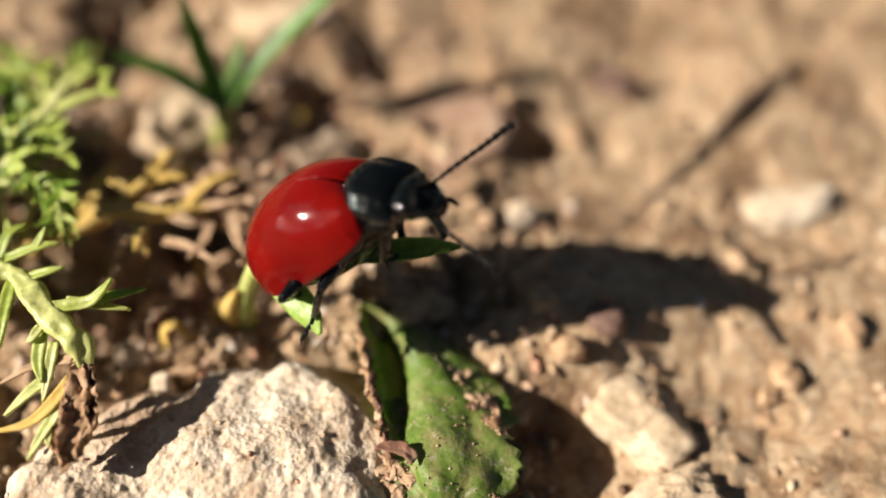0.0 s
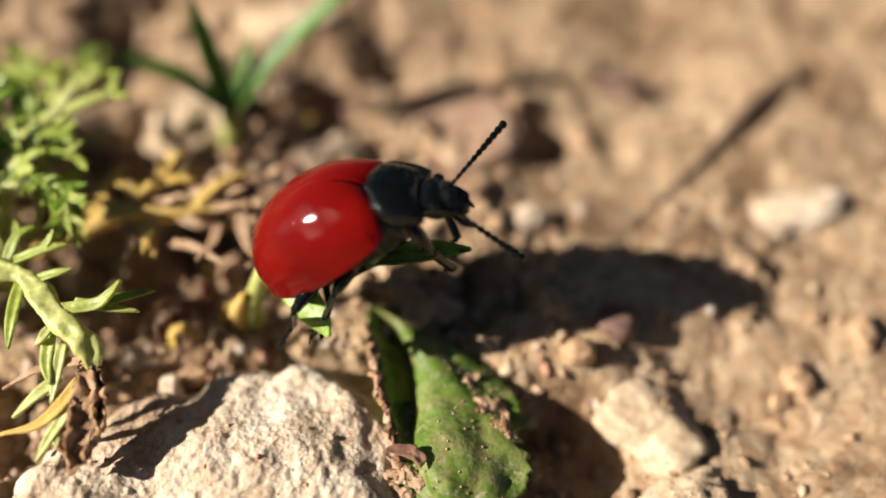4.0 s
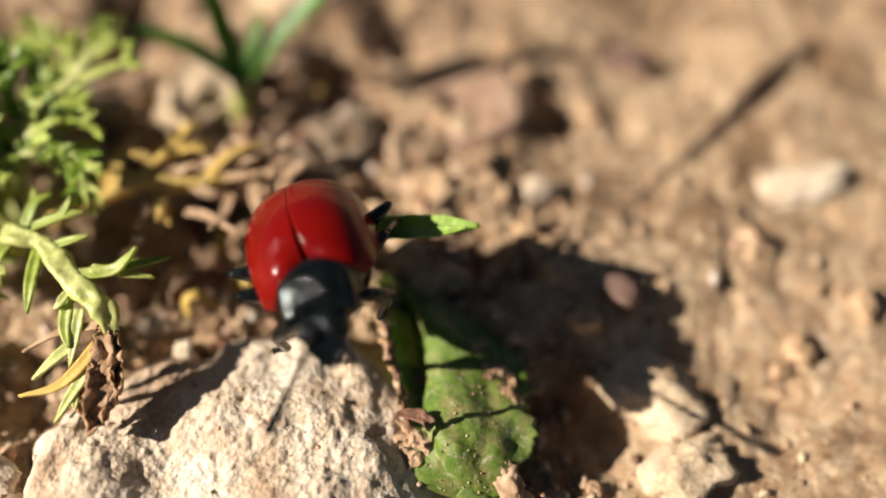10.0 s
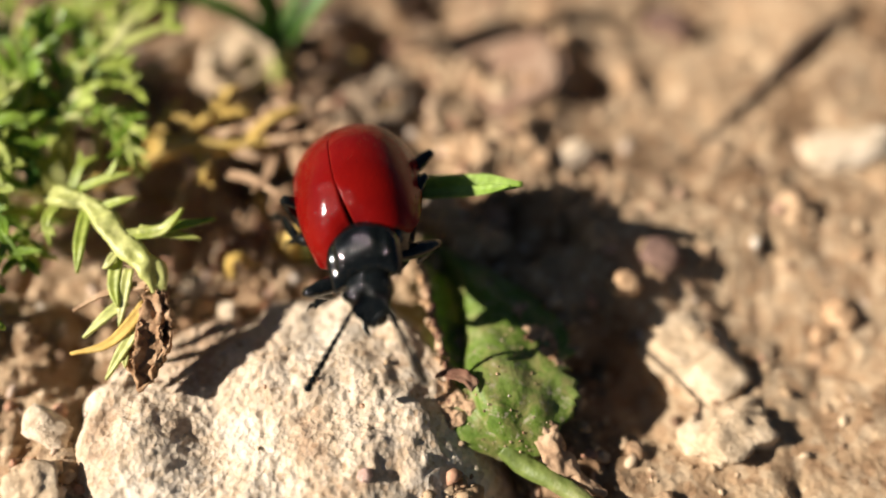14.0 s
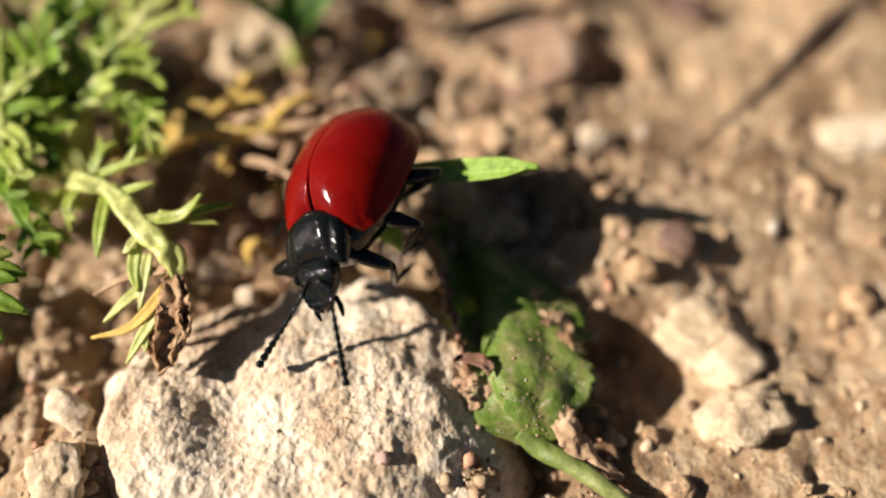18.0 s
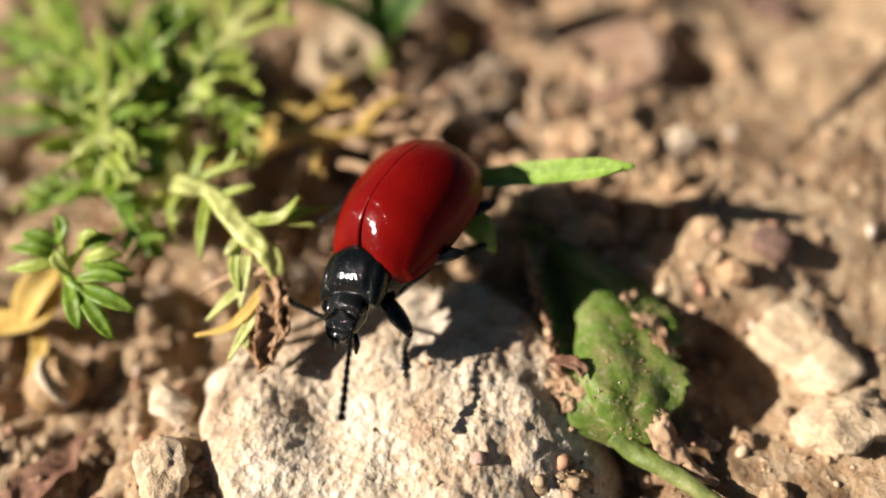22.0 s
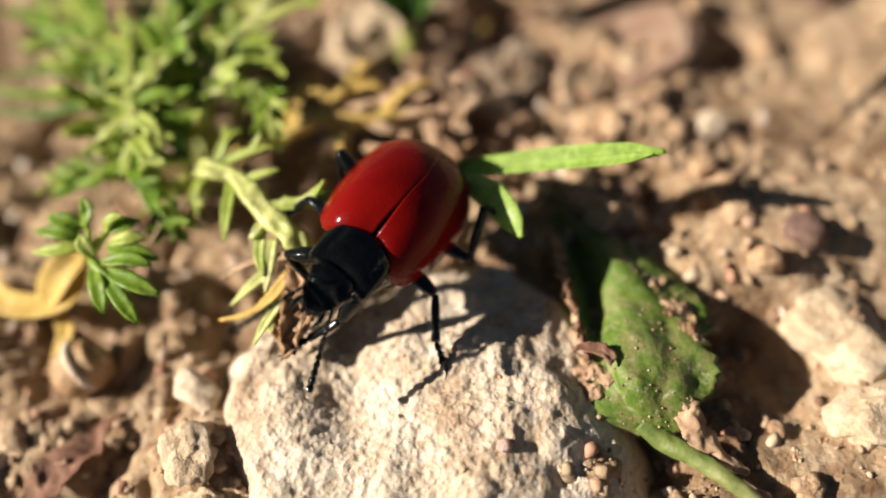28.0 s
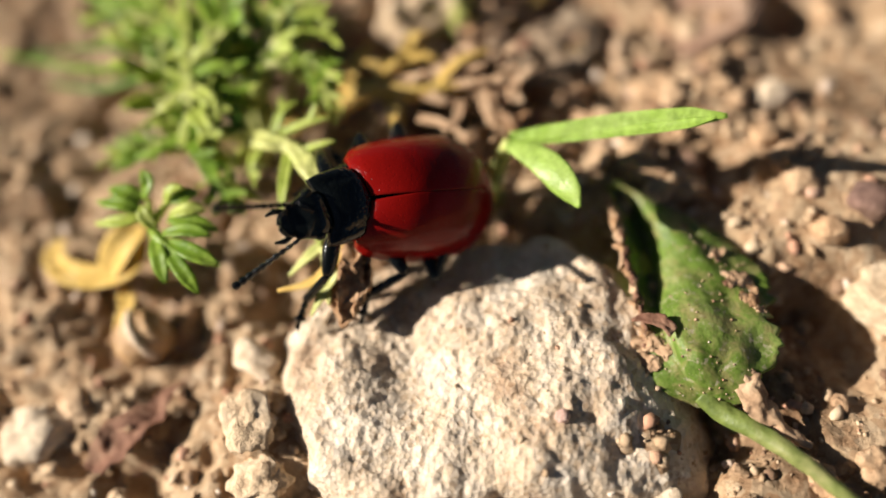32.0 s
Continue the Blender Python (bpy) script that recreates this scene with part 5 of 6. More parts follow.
def dome(x0, x1, wid, top, low, n=20, m=24, power=0.8, back=0.0, pits=0.0):
    """A closed rounded block from x0 to x1; wid, top and low given along it."""
    rows = []
    for i in range(n):
        s = i / (n - 1)
        k = np.linspace(0, 1, len(wid))
        w, t, b = np.interp(s, k, wid), np.interp(s, np.linspace(0, 1, len(top)), top), np.interp(s, np.linspace(0, 1, len(low)), low)
        a = np.linspace(0, 2 * np.pi, m, endpoint=False)
        ca, sa = np.cos(a), np.sin(a)
        y = w * np.sign(ca) * np.abs(ca) ** power
        z = np.where(sa > 0, t * np.abs(sa) ** power, b * np.abs(sa) ** power)
        bow = back * (1 - s) ** 2 * np.exp(-(y / 1.2) ** 2)
        rows.append(np.stack([x0 + (x1 - x0) * s - bow, y, z], 1))
    co = np.array(rows)
    co[..., 2] += pits * (vnoise(co[..., 0], co[..., 1], 0.13, 52) + 1.2 * vnoise(co[..., 0], co[..., 1], 0.4, 53))
    co = np.concatenate([co[:1].mean(1, keepdims=True).repeat(m, 1), co, co[-1:].mean(1, keepdims=True).repeat(m, 1)])
    return grid_mesh(co, closed=True)


def spindle(length, r0, r1, r2, sides=9, flat=0.8):
    n = 12
    f = np.linspace(0, 1, n)
    r = np.where(f < 0.5, r0 + (r1 - r0) * np.sin(f * np.pi), r2 + (r1 - r2) * np.sin(f * np.pi))
    a = np.linspace(0, 2 * np.pi, sides, endpoint=False)
    co = np.stack([np.repeat(f[:, None] * length, sides, 1), r[:, None] * np.cos(a)[None], flat * r[:, None] * np.sin(a)[None]], 2)
    co = np.concatenate([co[:1].mean(1, keepdims=True).repeat(sides, 1), co, co[-1:].mean(1, keepdims=True).repeat(sides, 1)])
    return grid_mesh(co, closed=True)


def beads(count, length, r0, r1, sides=8):
    """A jointed feeler or foot: a row of small knobs."""
    rows = []
    for k in range(count):
        x0, x1 = length * k / count, length * (k + 1) / count
        r = r0 + (r1 - r0) * k / max(1, count - 1)
        for f, q in ((0.0, 0.45), (0.3, 0.8), (0.65, 1.0), (0.9, 0.85), (1.0, 0.45)):
            a = np.linspace(0, 2 * np.pi, sides, endpoint=False)
            rows.append(np.stack([np.full(sides, x0 + (x1 - x0) * f), r * q * np.cos(a), r * q * np.sin(a)], 1))
    co = np.array(rows)
    co = np.concatenate([co[:1].mean(1, keepdims=True).repeat(sides, 1), co, co[-1:].mean(1, keepdims=True).repeat(sides, 1)])
    return grid_mesh(co, closed=True)


def foot_mesh():
    bm = bmesh.new()
    x = 0.0
    for k, (ln, w) in enumerate(((0.42, 0.17), (0.34, 0.18), (0.40, 0.27), (0.42, 0.10))):
        m = bmesh.ops.create_icosphere(bm, subdivisions=2, radius=1.0)
        for v in m["verts"]:
            v.co = (x + ln * 0.5 + v.co.x * ln * 0.58, v.co.y * w * (1.25 if v.co.x > 0 else 0.8), v.co.z * 0.11)
        x += ln * 0.88
    for s in (-1, 1):
        m = bmesh.ops.create_cone(bm, segments=6, radius1=0.045, radius2=0.008, depth=0.3, cap_ends=True)
        for v in m["verts"]:
            v.co = (x + 0.16 + v.co.z, s * (0.05 + 0.35 * (v.co.z + 0.15)) + v.co.x, v.co.y - 0.3 * (v.co.z + 0.15))
    return finish(bm)


LEGS = {  # root, lengths of thigh and shin, standing place of the foot, all in the beetle's space
    "front": ((3.3, 1.0, -0.15), 2.2, 1.9, (5.3, 3.1, -2.6)),
    "middle": ((1.1, 1.3, -0.25), 2.4, 2.1, (1.6, 4.3, -2.8)),
    "hind": ((-0.9, 1.3, -0.25), 2.7, 2.6, (-3.0, 4.1, -2.8)),
}
PIVOT = Vector((2.7, 0, 0.75))
SIZE = 1.04  # scale of the whole beetle


def build_beetle():
    bug = empty("beetle", (0, 0, 0), "leaf beetle with glossy red wing cases and black head and legs", "beetle")
    part("wing_case", elytron(1), RED, bug, "glossy red wing case")
    part("wing_case", elytron(-1), RED, bug, "glossy red wing case")
    part("abdomen", dome(-4.3, 3.2, [0.3, 1.8, 2.4, 2.55, 2.4, 2.1, 1.6], [0.3, 1.3, 1.6, 1.5, 1.2], [-0.4, -1.1, -1.5, -1.55, -1.2], 24, 26), BLACK, bug)
    bm = bmesh.new()
    bmesh.ops.create_icosphere(bm, subdivisions=2, radius=1)
    for v in bm.verts:
        v.co = (2.42 + v.co.x * 0.36, v.co.y * 0.32, 1.42 + v.co.z * 0.14)
    part("scutellum", bm, BLACK, bug, "small black triangular plate")
    shield = dome(-0.25, 1.55, [1.50, 1.76, 1.86, 1.90, 1.91, 1.90, 1.88, 1.84, 1.74], [0.84, 1.02, 1.07, 1.06, 1.01, 0.94, 0.84, 0.70, 0.48], [-0.42, -0.6, -0.66, -0.58, -0.42], 90, 150, 0.76, 0.4, 0.004)
    for v in shield.vertices:  # broad swollen sides set off by a shallow hollow; fore corners drawn forward
        x, y, z = (c / MM for c in v.co)
        if z > 0:
            span = math.exp(-((x - 0.6) / 0.75) ** 4)
            v.co.z -= span * (0.09 * math.exp(-((abs(y) - 1.3) / 0.22) ** 2) + 0.03 * noise.noise(Vector((x, y, z)) * 7) * math.exp(-((abs(y) - 1.3) / 0.35) ** 2)) * MM
        v.co.x += 0.42 * max(0.0, x / 1.55) ** 2 * (min(1.0, abs(y) / 1.7) ** 2.5 - 0.25) * MM
    shield.transform(Matrix.Diagonal((1, 0.86, 0.90, 1)))
    fore = part("pronotum", shield, BLACK, bug, "black pitted neck shield")
    part("head", dome(1.35, 3.2, [0.96, 0.94, 0.96, 1.0, 0.98, 0.86, 0.80, 0.66], [0.30, 0.42, 0.50, 0.48, 0.36, 0.16, 0.0, -0.2], [-0.45, -0.62, -0.68, -0.64, -0.5], 60, 80, 0.66, 0.0, 0.006), BLACK, fore)
    part("labrum", dome(3.1, 3.55, [0.5, 0.58, 0.5, 0.3], [-0.2, -0.12, -0.2, -0.35], [-0.5, -0.6, -0.55], 14, 24, 0.7), BLACK, fore, "small black upper lip")
    for s in (-1, 1):
        bm = bmesh.new()
        bmesh.ops.create_icosphere(bm, subdivisions=2, radius=0.26)
        for v in bm.verts:
            v.co = (2.2 + v.co.x, s * 0.94 + v.co.y * 0.7, 0.18 + v.co.z)
        part("eye", bm, BLACK, fore, "small dark eye")
        part("brow", tube(np.array([(2.35, s * 0.12, 0.50), (2.6, s * 0.42, 0.42), (2.72, s * 0.75, 0.18)]), [0.05, 0.12, 0.06], 12, 8), BLACK, fore, "raised black brow ridge")
        part("jaw", tube(np.array([(2.95, s * 0.42, -0.35), (3.35, s * 0.36, -0.45), (3.58, s * 0.08, -0.55)]), [0.2, 0.17, 0.05], 12, 8), BLACK, fore, "small black jaw")
        part("palp", tube(np.array([(2.95, s * 0.5, -0.6), (3.4, s * 0.66, -0.75), (3.75, s * 0.6, -1.0)]), [0.1, 0.14, 0.06], 10, 7), BLACK, fore, "short mouth feeler")
    feelers = []
    for s in (-1, 1):
        f = part("antenna", beads(11, 4.2, 0.10, 0.20), BLACK, fore, "jointed black feeler")
        feelers.append((f, s))
    legs = []
    foot = foot_mesh()
    for name, (root, a, b, stand) in LEGS.items():
        thigh_me, shin_me = spindle(a, 0.22, 0.42, 0.22), spindle(b, 0.16, 0.22, 0.22)
        for s in (-1, 1):
            thigh = part(name + "_leg", thigh_me, BLACK, bug)
            shin = part("shin", shin_me, BLACK, thigh)
            tip = part("foot", foot, BLACK, thigh)
            legs.append((name, s, thigh, shin, tip))
    for me in {ob.data for ob in bug.children_recursive}:
        me.transform(Matrix.Scale(SIZE, 4))
    return bug, fore, feelers, legs


BEETLE, FORE, FEELERS, LEG_PARTS = build_beetle()


# ---------------------------------------------------------------- pebbles and grit
def scatter():
    rng = np.random.RandomState(90)
    shapes = [finish(stone_mesh(100 + k, 1.0, 0.62 + 0.3 * rng.rand(), 0.5 + 0.25 * rng.rand(), 0.26, 3)) for k in range(10)]
    made = 0
    while made < 285:
        x, y = rng.normal(-2, 13), rng.normal(1, 11)
        if rock_height(np.float64(x), np.float64(y)) > ground(x, y) - 0.3 or (-4 < x < 9 and -15 < y < -3) or (x > 8 and rng.rand() < 0.6):
            continue
        r = 0.32 + 0.75 * rng.rand() ** 2.8
        ob = part("pebble", shapes[rng.randint(10)], STONE)
        ob.matrix_basis = Matrix.Translation(Vector((x, y, float(ground(x, y)) + 0.2 * r)) * MM) @ Euler((rng.uniform(-0.4, 0.4), rng.uniform(-0.4, 0.4), rng.uniform(0, 6.3))).to_matrix().to_4x4() @ Matrix.Scale(r, 4)
        tagged(ob, "small tan pebble on sandy soil", "pebble", "pebbles on the soil")
        made += 1
    # loose grit, too fine to count
    bm = bmesh.new()
    bmesh.ops.create_icosphere(bm, subdivisions=1, radius=1.0)
    v0 = np.array([v.co[:] for v in bm.verts])
    f0 = np.array([[v.index for v in f.verts] for f in bm.faces])
    bm.free()
    n = 11000
    x, y = rng.uniform(-38, 38, n * 2), rng.uniform(-22, 36, n * 2)
    near = np.exp(-((x + 5) ** 2 + (y + 3) ** 2) / 420.0)
    over = rock_height(x, y) - ground(x, y)
    keep = (rng.rand(n * 2) < (near + 0.12) * (1 - 0.7 * np.clip((x - 4) / 6, 0, 1))) & ((over < 0.1) | (rng.rand(n * 2) < 0.03))
    x, y = x[keep][:n], y[keep][:n]
    n = len(x)
    r = (0.10 + 0.42 * rng.rand(n) ** 3.0) * np.where(rock_height(x, y) > ground(x, y), 0.5, 1.0)
    jit = 1 + rng.uniform(-0.48, 0.35, (n, len(v0), 3))
    sc = np.stack([r, r * rng.uniform(0.5, 1.0, n), r * rng.uniform(0.35, 0.75, n)], 1)[:, None]
    p = v0[None] * jit * sc
    a = rng.uniform(0, 6.28, n)
    ca, sa = np.cos(a)[:, None], np.sin(a)[:, None]
    p = np.stack([p[..., 0] * ca - p[..., 1] * sa, p[..., 0] * sa + p[..., 1] * ca, p[..., 2]], 2)
    p += np.stack([x, y, np.maximum(ground(x, y), rock_height(x, y)) + r * 0.3], 1)[:, None]
    faces = (f0[None] + (np.arange(n) * len(v0))[:, None, None]).reshape(-1, 3)
    me = bpy.data.meshes.new("grit")
    me.from_pydata((p.reshape(-1, 3) * MM).tolist(), [], faces.tolist())
    me.polygons.foreach_set("use_smooth", [True] * len(me.polygons))
    tagged(part("grit", me, GRIT), "loose sandy grit and tiny stone chips on the soil", "grit", kind="stuff")


scatter()


# ---------------------------------------------------------------- movement
BODY = np.array([  # seconds; place in millimetres; roll, pitch, heading in degrees
    (0, -1.95, -0.70, 8.63, -11.3, -44.4, -4.6),
    (3, -1.82, -0.73, 8.81, -10.3, -37.9, -0.5),
    (5.5, -2.10, -0.95, 8.60, -8.0, -42.5, -7.0),
    (6, -2.28, -1.24, 8.35, -2.5, -47.0, -17.6),
    (7, -2.49, -2.23, 8.23, 7.9, -45.3, -33.6),
    (8, -2.73, -2.74, 8.18, 2.8, -42.9, -47.3),
    (9, -3.21, -3.04, 8.05, 5.9, -43.9, -57.8),
    (10, -3.71, -3.81, 7.96, 14.7, -26.3, -77.3),
    (11, -3.79, -3.60, 7.63, 17.3, -25.9, -80.9),
    (12, -3.75, -2.96, 7.53, 17.5, -30.6, -76.0),
    (13, -3.71, -3.05, 7.37, 19.4, -16.1, -77.9),
    (14, -3.72, -2.68, 7.21, 21.0, -12.8, -78.2),
    (15, -4.04, -2.59, 7.05, 22.9, -7.8, -88.6),
    (18, -5.13, -2.30, 6.70, 33.3, -6.5, -105.8),
    (19, -5.87, -2.92, 6.64, 25.5, -0.5, -115.2),
    (20, -6.34, -3.37, 6.69, 27.0, 1.2, -119.5),
    (21, -6.65, -3.76, 6.61, 30.0, 4.6, -120.1),
    (22, -7.17, -3.74, 6.28, 19.1, 2.7, -119.4),
    (23, -7.51, -4.47, 6.44, 14.9, -1.1, -115.9),
    (24, -8.01, -4.22, 6.07, -4.9, -4.5, -114.6),
    (25, -8.21, -4.15, 6.01, -9.0, -8.3, -108.9),
    (28, -9.07, -4.16, 6.10, -23.8, -16.1, -115.3),
    (29, -9.45, -4.47, 5.61, -27.5, -24.1, -120.2),
    (30, -10.38, -4.12, 5.64, -31.4, -32.2, -134.9),
    (31, -10.97, -4.14, 5.58, -30.0, -32.2, -145.2),
    (32, -11.33, -4.22, 5.65, -33.2, -30.5, -153.1),
])
BEND = np.array([(0, 28, -15), (3, 40, 5), (6, 30, -12), (7, 33, -14), (8, 30, -15), (9, 33, -15), (10, 28, -8), (11, 24, 2), (12, 27, -8), (13, 20, -10), (14, 15, -10), (15, 18, 2), (18, 22, 6), (19, 16, 8), (20, 6, 14), (21, 6, 15), (22, 8, 12), (23, 7, 10), (24, 11, 8), (25, 6, 2), (28, 6, -2), (29, 3, -2), (30, 5, 8), (31, -2, 12), (32, -6, 14)], float)  # seconds; dip and turn of the fore body
FEELER_TURN = {  # seconds, sideways turn and dip of each feeler
    1: np.array([(0, 50, -10), (1, 60, -30), (2, 62, -25), (3, 62, -20), (5.5, 55, 10), (7, 30, 50), (9, 28, 30), (10, 26, -15), (12, 18, -16), (13, 36, -16), (14, 18, -2), (15, 32, -24), (18, 0, 17), (19, 36, -24), (20, 8, 0), (21, 38, -18), (22, 12, 4), (23, 52, -28), (24, 8, 30), (25, 30, -20), (28, 32, 44), (30, 15, 46), (32, 25, 45)], float),
    -1: np.array([(0, -10, 45), (3, 5, 38), (6, -30, 50), (9, -45, 40), (10, -58, 34), (11, -10, 0), (12, -26, -20), (13, -38, 20), (14, -52, 20), (15, -54, 22), (18, -52, 14), (19, -76, -8), (20, -64, 20), (21, -90, 4), (22, -105, 16), (23, -122, 6), (24, -114, 22), (25, -108, 30), (28, -11, -5), (29, -25, -42), (30, -19, -33), (31, -26, -28), (32, -12, -13)], float),
}
BLADE_SWAY = np.array([(0, -3.0, -2.0), (3, -3.2, -2.0), (6, -2.8, -2.0), (8, -3.0, -2.0), (10, -5.5, -2.0), (12, -5.0, -2.0), (14, -4.2, -2.0), (18, -3.4, -2.0), (20, -2.8, -1.5), (22, -1.8, -1.2), (24, -2.4, -1.2), (28, -1.3, 0.0), (31, 0.0, 0.0), (32, 0.3, 0.5)])  # seconds; turn and dip of the long blade


# where each foot holds: seconds and place in millimetres
FOOTHOLDS = {
    "RF": [(0, 0.2, -1.2, 6.2), (2.4, 0.3, -1.1, 6.2), (3, 5.2, -2.4, 6), (3.6, 2.6, -1.2, 6.3), (5.5, -0.7, -3.7, 5.6), (6.2, 0.6, -6.8, 4.4), (8, 2.5, -4.9, 4.4), (9, -3.1, -9, 4), (10.4, -5.903, -6.315, 4.349), (12, -8.911, -6.887, 4.683), (13, -8.52, -7.459, 4.617), (14, -6.203, -6.315, 4.749), (15, -7.095, -5.838, 4.304), (18, -7.697, -5.933, 3.993), (20, -8.703, -6.315, 3.949), (22, -9.708, -6.696, 4.705), (23, -12.9, -7.4, 5), (24, -12.4, -7.2, 5), (25, -13.01, -7.98, 5.00), (28, -12.91, -8.29, 5.00), (29, -15.3, -5.2, 5.1), (30, -16.1, -4.3, 5.2), (32, -16.6, -3.9, 5.6)],
    "LF": [(0, 2.6, 0, 6.3), (3, 2.5, -0.2, 6.3), (6, 2.8, -0.2, 6.4), (7, 3.1, -0.3, 6.4), (9, 0.6, -2.2, 5.6), (10, -0.6, -4.7, 5.6), (11, -0.3, -3.7, 5.6), (12, -0.2, -3.8, 5.6), (13, -0.9, -3.4, 5), (15, -1, -3, 5), (18, -2.377, -4.598, 4.147), (19, -4.115, -7.173, 3.65), (20, -6.861, -10.23, 3.198), (21, -6.957, -9.939, 3.131), (24, -6.857, -9.939, 3.131), (25, -6.684, -11.75, 2.922), (28, -13.81, -10.21, 4.00), (30, -13.96, -10.42, 3.276), (31, -13.86, -10.32, 3.287), (32, -16.27, -10.7, 3.243)],
    "RM": [(0, -3.7, -4.5, 5), (3, -3.7, -4.3, 5), (6, -4, -4.6, 4.4), (7, -3.6, -5, 3.8), (8, -3.2, -6.5, 3.5), (9, -5, -4.6, 4.5), (11, -7.551, -2.881, 4.645), (14, -8.844, -0.804, 4.2), (15, -8.344, -1.404, 4.4), (18, -9.254, -3.072, 4.523), (20, -10.36, -3.644, 4.657), (24, -11.28, -4.788, 4.525), (25, -15.94, -6.20, 5.30), (28, -15.81, -3.11, 5.60), (30, -15.6, -3.2, 5.6), (31, -14.9, -1.4, 5.6), (32, -15.2, -1.2, 5.6)],
    "LM": [(0, 0.4, -1.2, 6.2), (6, -0.1, -0.8, 6.1), (8, 0.4, 0.1, 6.1), (9, 0.5, 0.2, 6.1), (11, 0.4, 0, 6.2), (12, -2.3, 0, 6.2), (14, -2.3, 0.1, 6.2), (15, -1.1, -1.1, 6.1), (18, -1.6, -3.4, 4.8), (19, -2.6, -3.2, 4.8), (21, -2.6, -3.5, 5.2), (22, -2.5, -3.9, 5.6), (23, -3.814, -7.078, 3.261), (24, -5.918, -7.364, 3.228), (25, -6.538, -8.699, 3.074), (28.6, -6.09, -10.49, 3.10), (30, -10.96, -9.844, 3.142), (31, -12.25, -9.271, 3.208), (32, -13.05, -9.558, 3.175)],
    "RH": [(0, -4.5, -3.2, 5), (2.4, -4.5, -3.3, 5), (3, -5.3, -4.2, 4), (5.5, -4.4, -4, 4.6), (7, -5.6, -2.9, 4.4), (8, -6.5, -2.8, 4), (9, -7, -2.5, 3.8), (12, -7.745, -2.499, 4.189), (18, -8.644, 0.396, 4.2), (24, -11.94, -2.004, 4.2), (32, -13.77, -1.72, 5)],
    "LH": [(0, -3.1, -2.6, 5), (6, -3.2, -4.2, 5), (9, -1.5, 0.5, 5.5), (14, -2.4, 0.6, 5.5), (18, -2.2, -0.6, 5.3), (22, -1.7, 0.4, 5), (23, -3.1, -1.9, 5), (25, -3.17, -2.11, 5.60), (28, -3.62, -3.25, 5.40), (29, -7, -6.124, 3.771), (32, -8.084, -5.075, 3.892)],
}
LEG_KEY = {("front", -1): "RF", ("front", 1): "LF", ("middle", -1): "RM", ("middle", 1): "LM", ("hind", -1): "RH", ("hind", 1): "LH"}


def foot_at(holds, t):
    """The foot stays on a hold and swings over to the next."""
    i = 0
    while i < len(holds) - 1 and holds[i + 1][0] <= t:
        i += 1
    a = Vector(holds[i][1:])
    if i == len(holds) - 1:
        return a
    b = Vector(holds[i + 1][1:])
    gap = holds[i + 1][0] - holds[i][0]
    swing = min(0.6, gap * 0.6)
    mid = (holds[i][0] + holds[i + 1][0]) / 2
    f = min(max((t - mid + swing / 2) / swing, 0), 1)
    f = f * f * (3 - 2 * f)
    return a.lerp(b, f) + Vector((0, 0, min(0.9, (b - a).length * 0.4) * math.sin(f * math.pi)))


def eased(table, t):
    """A row of the table at t, by smooth cubic steps."""
    k = table[:, 0]
    i = int(np.clip(np.searchsorted(k, t, side="right") - 1, 0, len(k) - 2))
    h = k[i + 1] - k[i]
    f = (t - k[i]) / h

    def slope(j):
        if j == 0 or j == len(k) - 1:
            return np.zeros(table.shape[1] - 1)
        a = (table[j, 1:] - table[j - 1, 1:]) / (k[j] - k[j - 1])
        b = (table[j + 1, 1:] - table[j, 1:]) / (k[j + 1] - k[j])
        return np.where(a * b > 0, 2 * a * b / np.where(a + b == 0, 1, a + b), 0)
    a, b = table[i, 1:], table[i + 1, 1:]
    return ((2 * f ** 3 - 3 * f * f + 1) * a + (f ** 3 - 2 * f * f + f) * h * slope(i) + (3 * f * f - 2 * f ** 3) * b + (f ** 3 - f * f) * h * slope(i + 1))


def body_at(t):
    x, y, z, rx, ry, rz = eased(BODY, t)
    return pose(x, y, z, rx, ry, rz)


def along(p, q, up):
    """A pose at p whose x axis points to q."""
    x = (q - p).normalized()
    y = up.cross(x).normalized()
    return Matrix.Translation(p) @ Matrix((x, y, x.cross(y))).transposed().to_4x4()


def in_metres(m, unit=MM):
    m = m.copy()
    m.translation *= unit
    return m


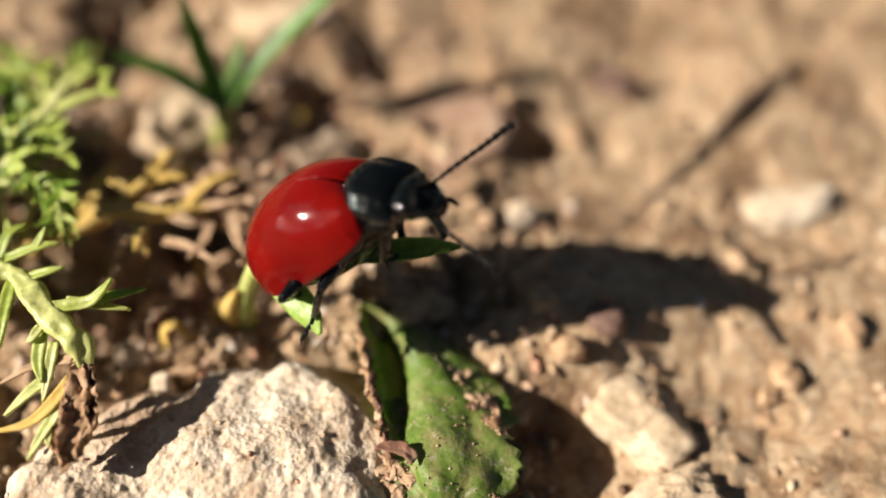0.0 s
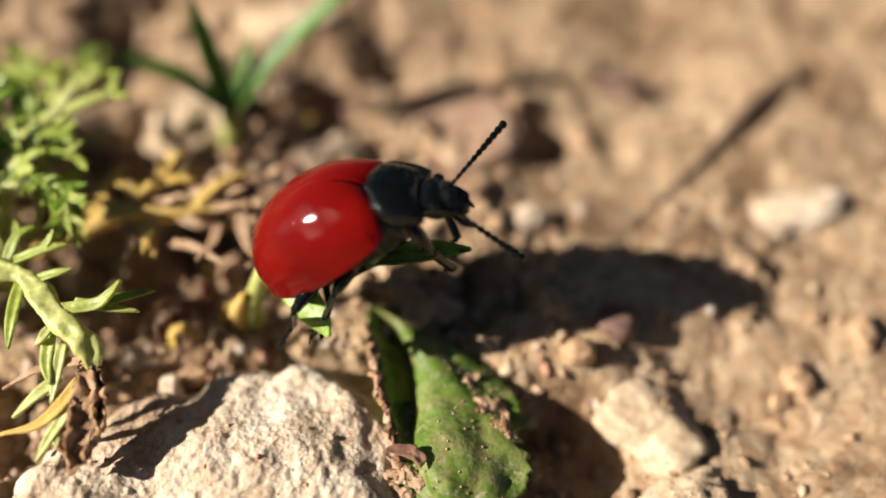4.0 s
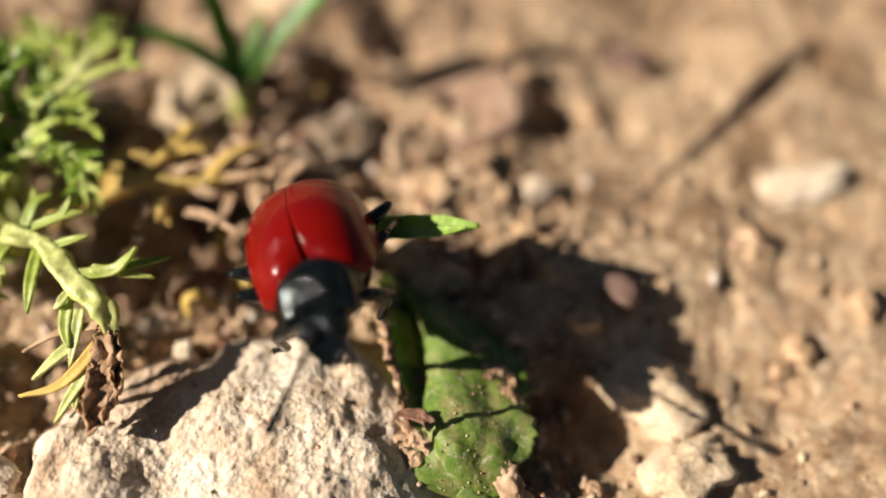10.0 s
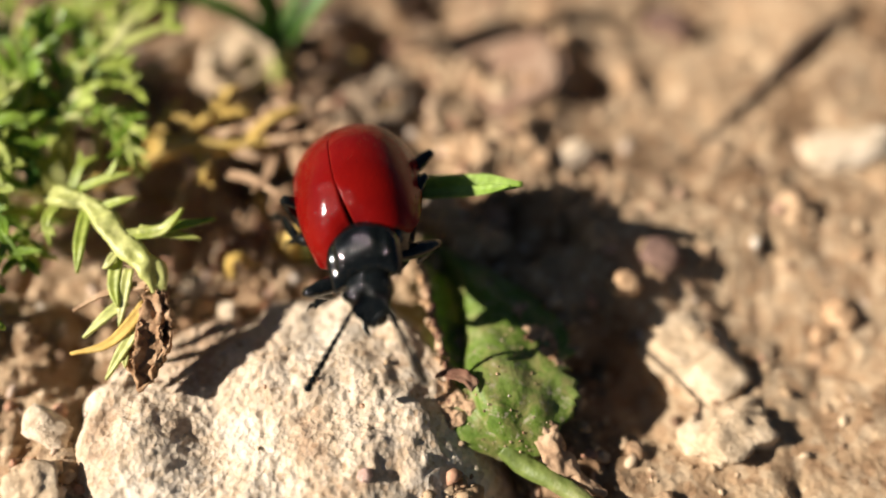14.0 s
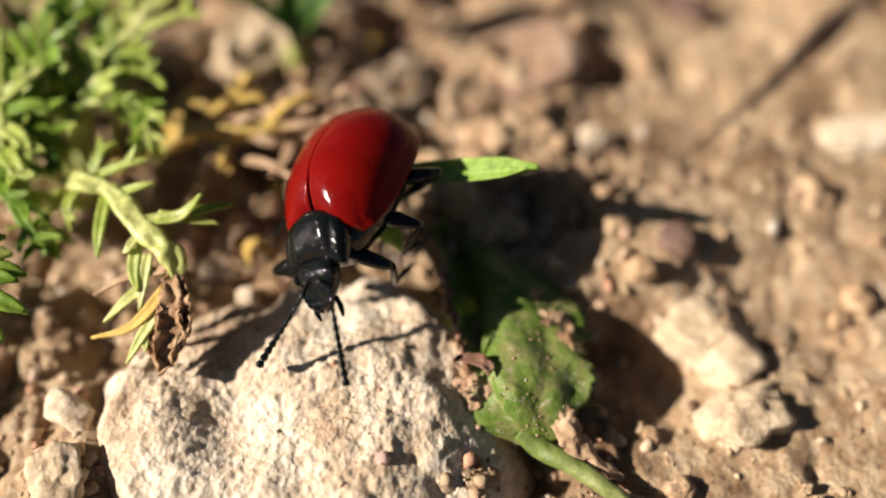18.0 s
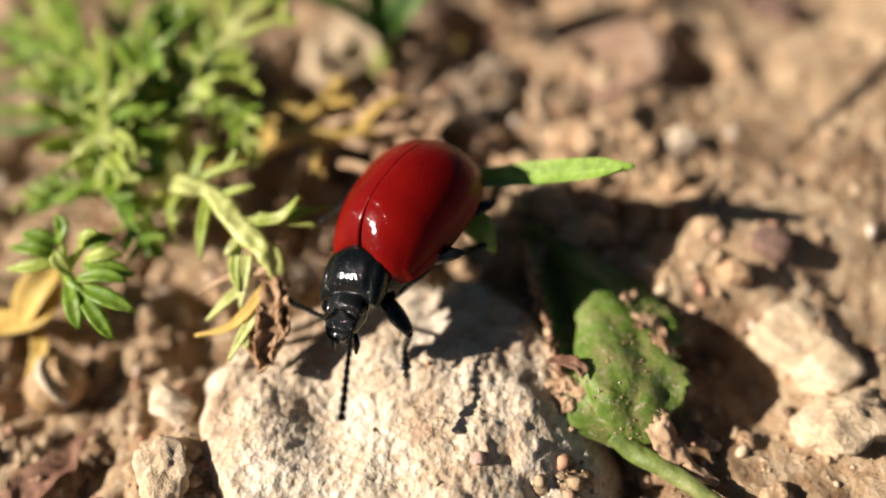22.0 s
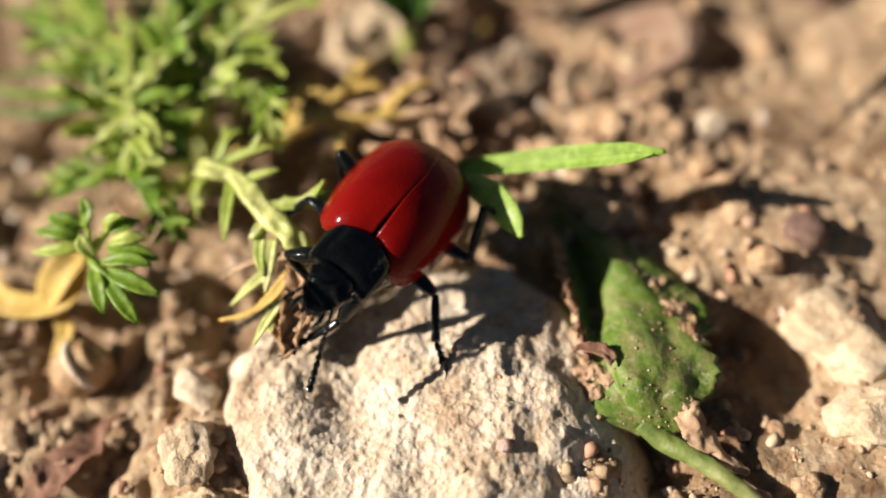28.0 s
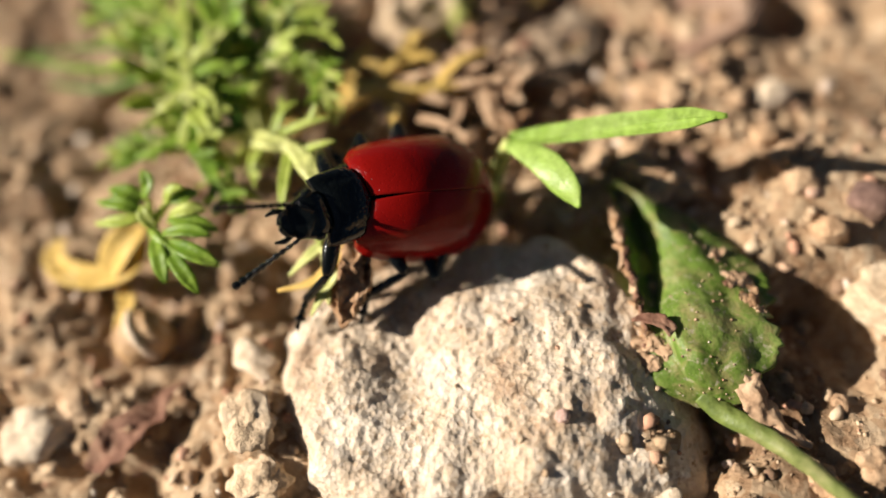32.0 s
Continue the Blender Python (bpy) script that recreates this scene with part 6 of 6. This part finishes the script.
def motions():
    times = [k * 0.25 for k in range(129)]
    walk(BEETLE, [(t, in_metres(body_at(t))) for t in times])
    walk(FORE, [(t, in_metres(Matrix.Translation(PIVOT) @ pose(0, 0, 0, 0, *(float(v) for v in eased(BEND, t))), MM * SIZE)) for t in times[::2]])
    for f, s in FEELERS:
        rows = []
        for t in times[::2]:
            yaw, dip = eased(FEELER_TURN[s], t)
            yaw, dip = float(yaw) + 3 * math.sin(2 * math.pi * t), float(dip) + 3 * math.sin(4 * math.pi * t + s)
            rows.append((t, in_metres(pose(2.75, s * 0.66, 0.1, 0, dip, yaw), MM * SIZE)))
        walk(f, rows)
    for k, (name, s, thigh, shin, tip) in enumerate(LEG_PARTS):
        root, la, lb, stand = LEGS[name]
        root, stand = Vector((root[0], s * root[1], root[2])), Vector((stand[0], s * stand[1], stand[2]))
        holds = FOOTHOLDS[LEG_KEY[(name, s)]]
        r_thigh, r_shin, r_tip = [], [], []
        for t in times:
            goal = foot_at(holds, t)
            goal = (body_at(t).inverted() @ goal) / SIZE
            out = goal - root
            if out.length > (la + lb) * 0.97 + 1.1:
                goal = root + out.normalized() * ((la + lb) * 0.97 + 1.1)
            flat = (Vector((out.x, out.y, 0)).normalized() + Vector((0, 0, -0.35))).normalized()
            ankle = goal - flat * 1.35
            d = ankle - root
            if d.length > (la + lb) * 0.985:
                d *= (la + lb) * 0.985 / d.length
            if d.length < abs(la - lb) + 0.5:
                d = d.normalized() * (abs(la - lb) + 0.5)
            ankle = root + d
            x = d.normalized()
            bend = (la * la + d.length ** 2 - lb * lb) / (2 * d.length)
            high = math.sqrt(max(0.0, la * la - bend * bend))
            pole = Vector((0.15 * (1 if name == "front" else -1), s * 1.0, 0.3))
            pole = (pole - x * pole.dot(x)).normalized()
            knee = root + x * bend + pole * high
            up = Vector((0, 0, 1))
            m1, m2, m3 = along(root, knee, up), along(knee, ankle, up), along(ankle, ankle + flat, up)
            r_thigh.append((t, in_metres(m1, MM * SIZE)))
            r_shin.append((t, in_metres(m1.inverted() @ m2, MM * SIZE)))
            r_tip.append((t, in_metres(m1.inverted() @ m3, MM * SIZE)))
        walk(thigh, r_thigh)
        walk(shin, r_shin)
        walk(tip, r_tip)
    start = LONG_BLADE.location.copy()
    walk(LONG_BLADE, [(t, Matrix.Translation(start) @ pose(0, 0, 0, 0, float(eased(BLADE_SWAY, t)[1]), float(eased(BLADE_SWAY, t)[0]))) for t in times[::4]])


motions()
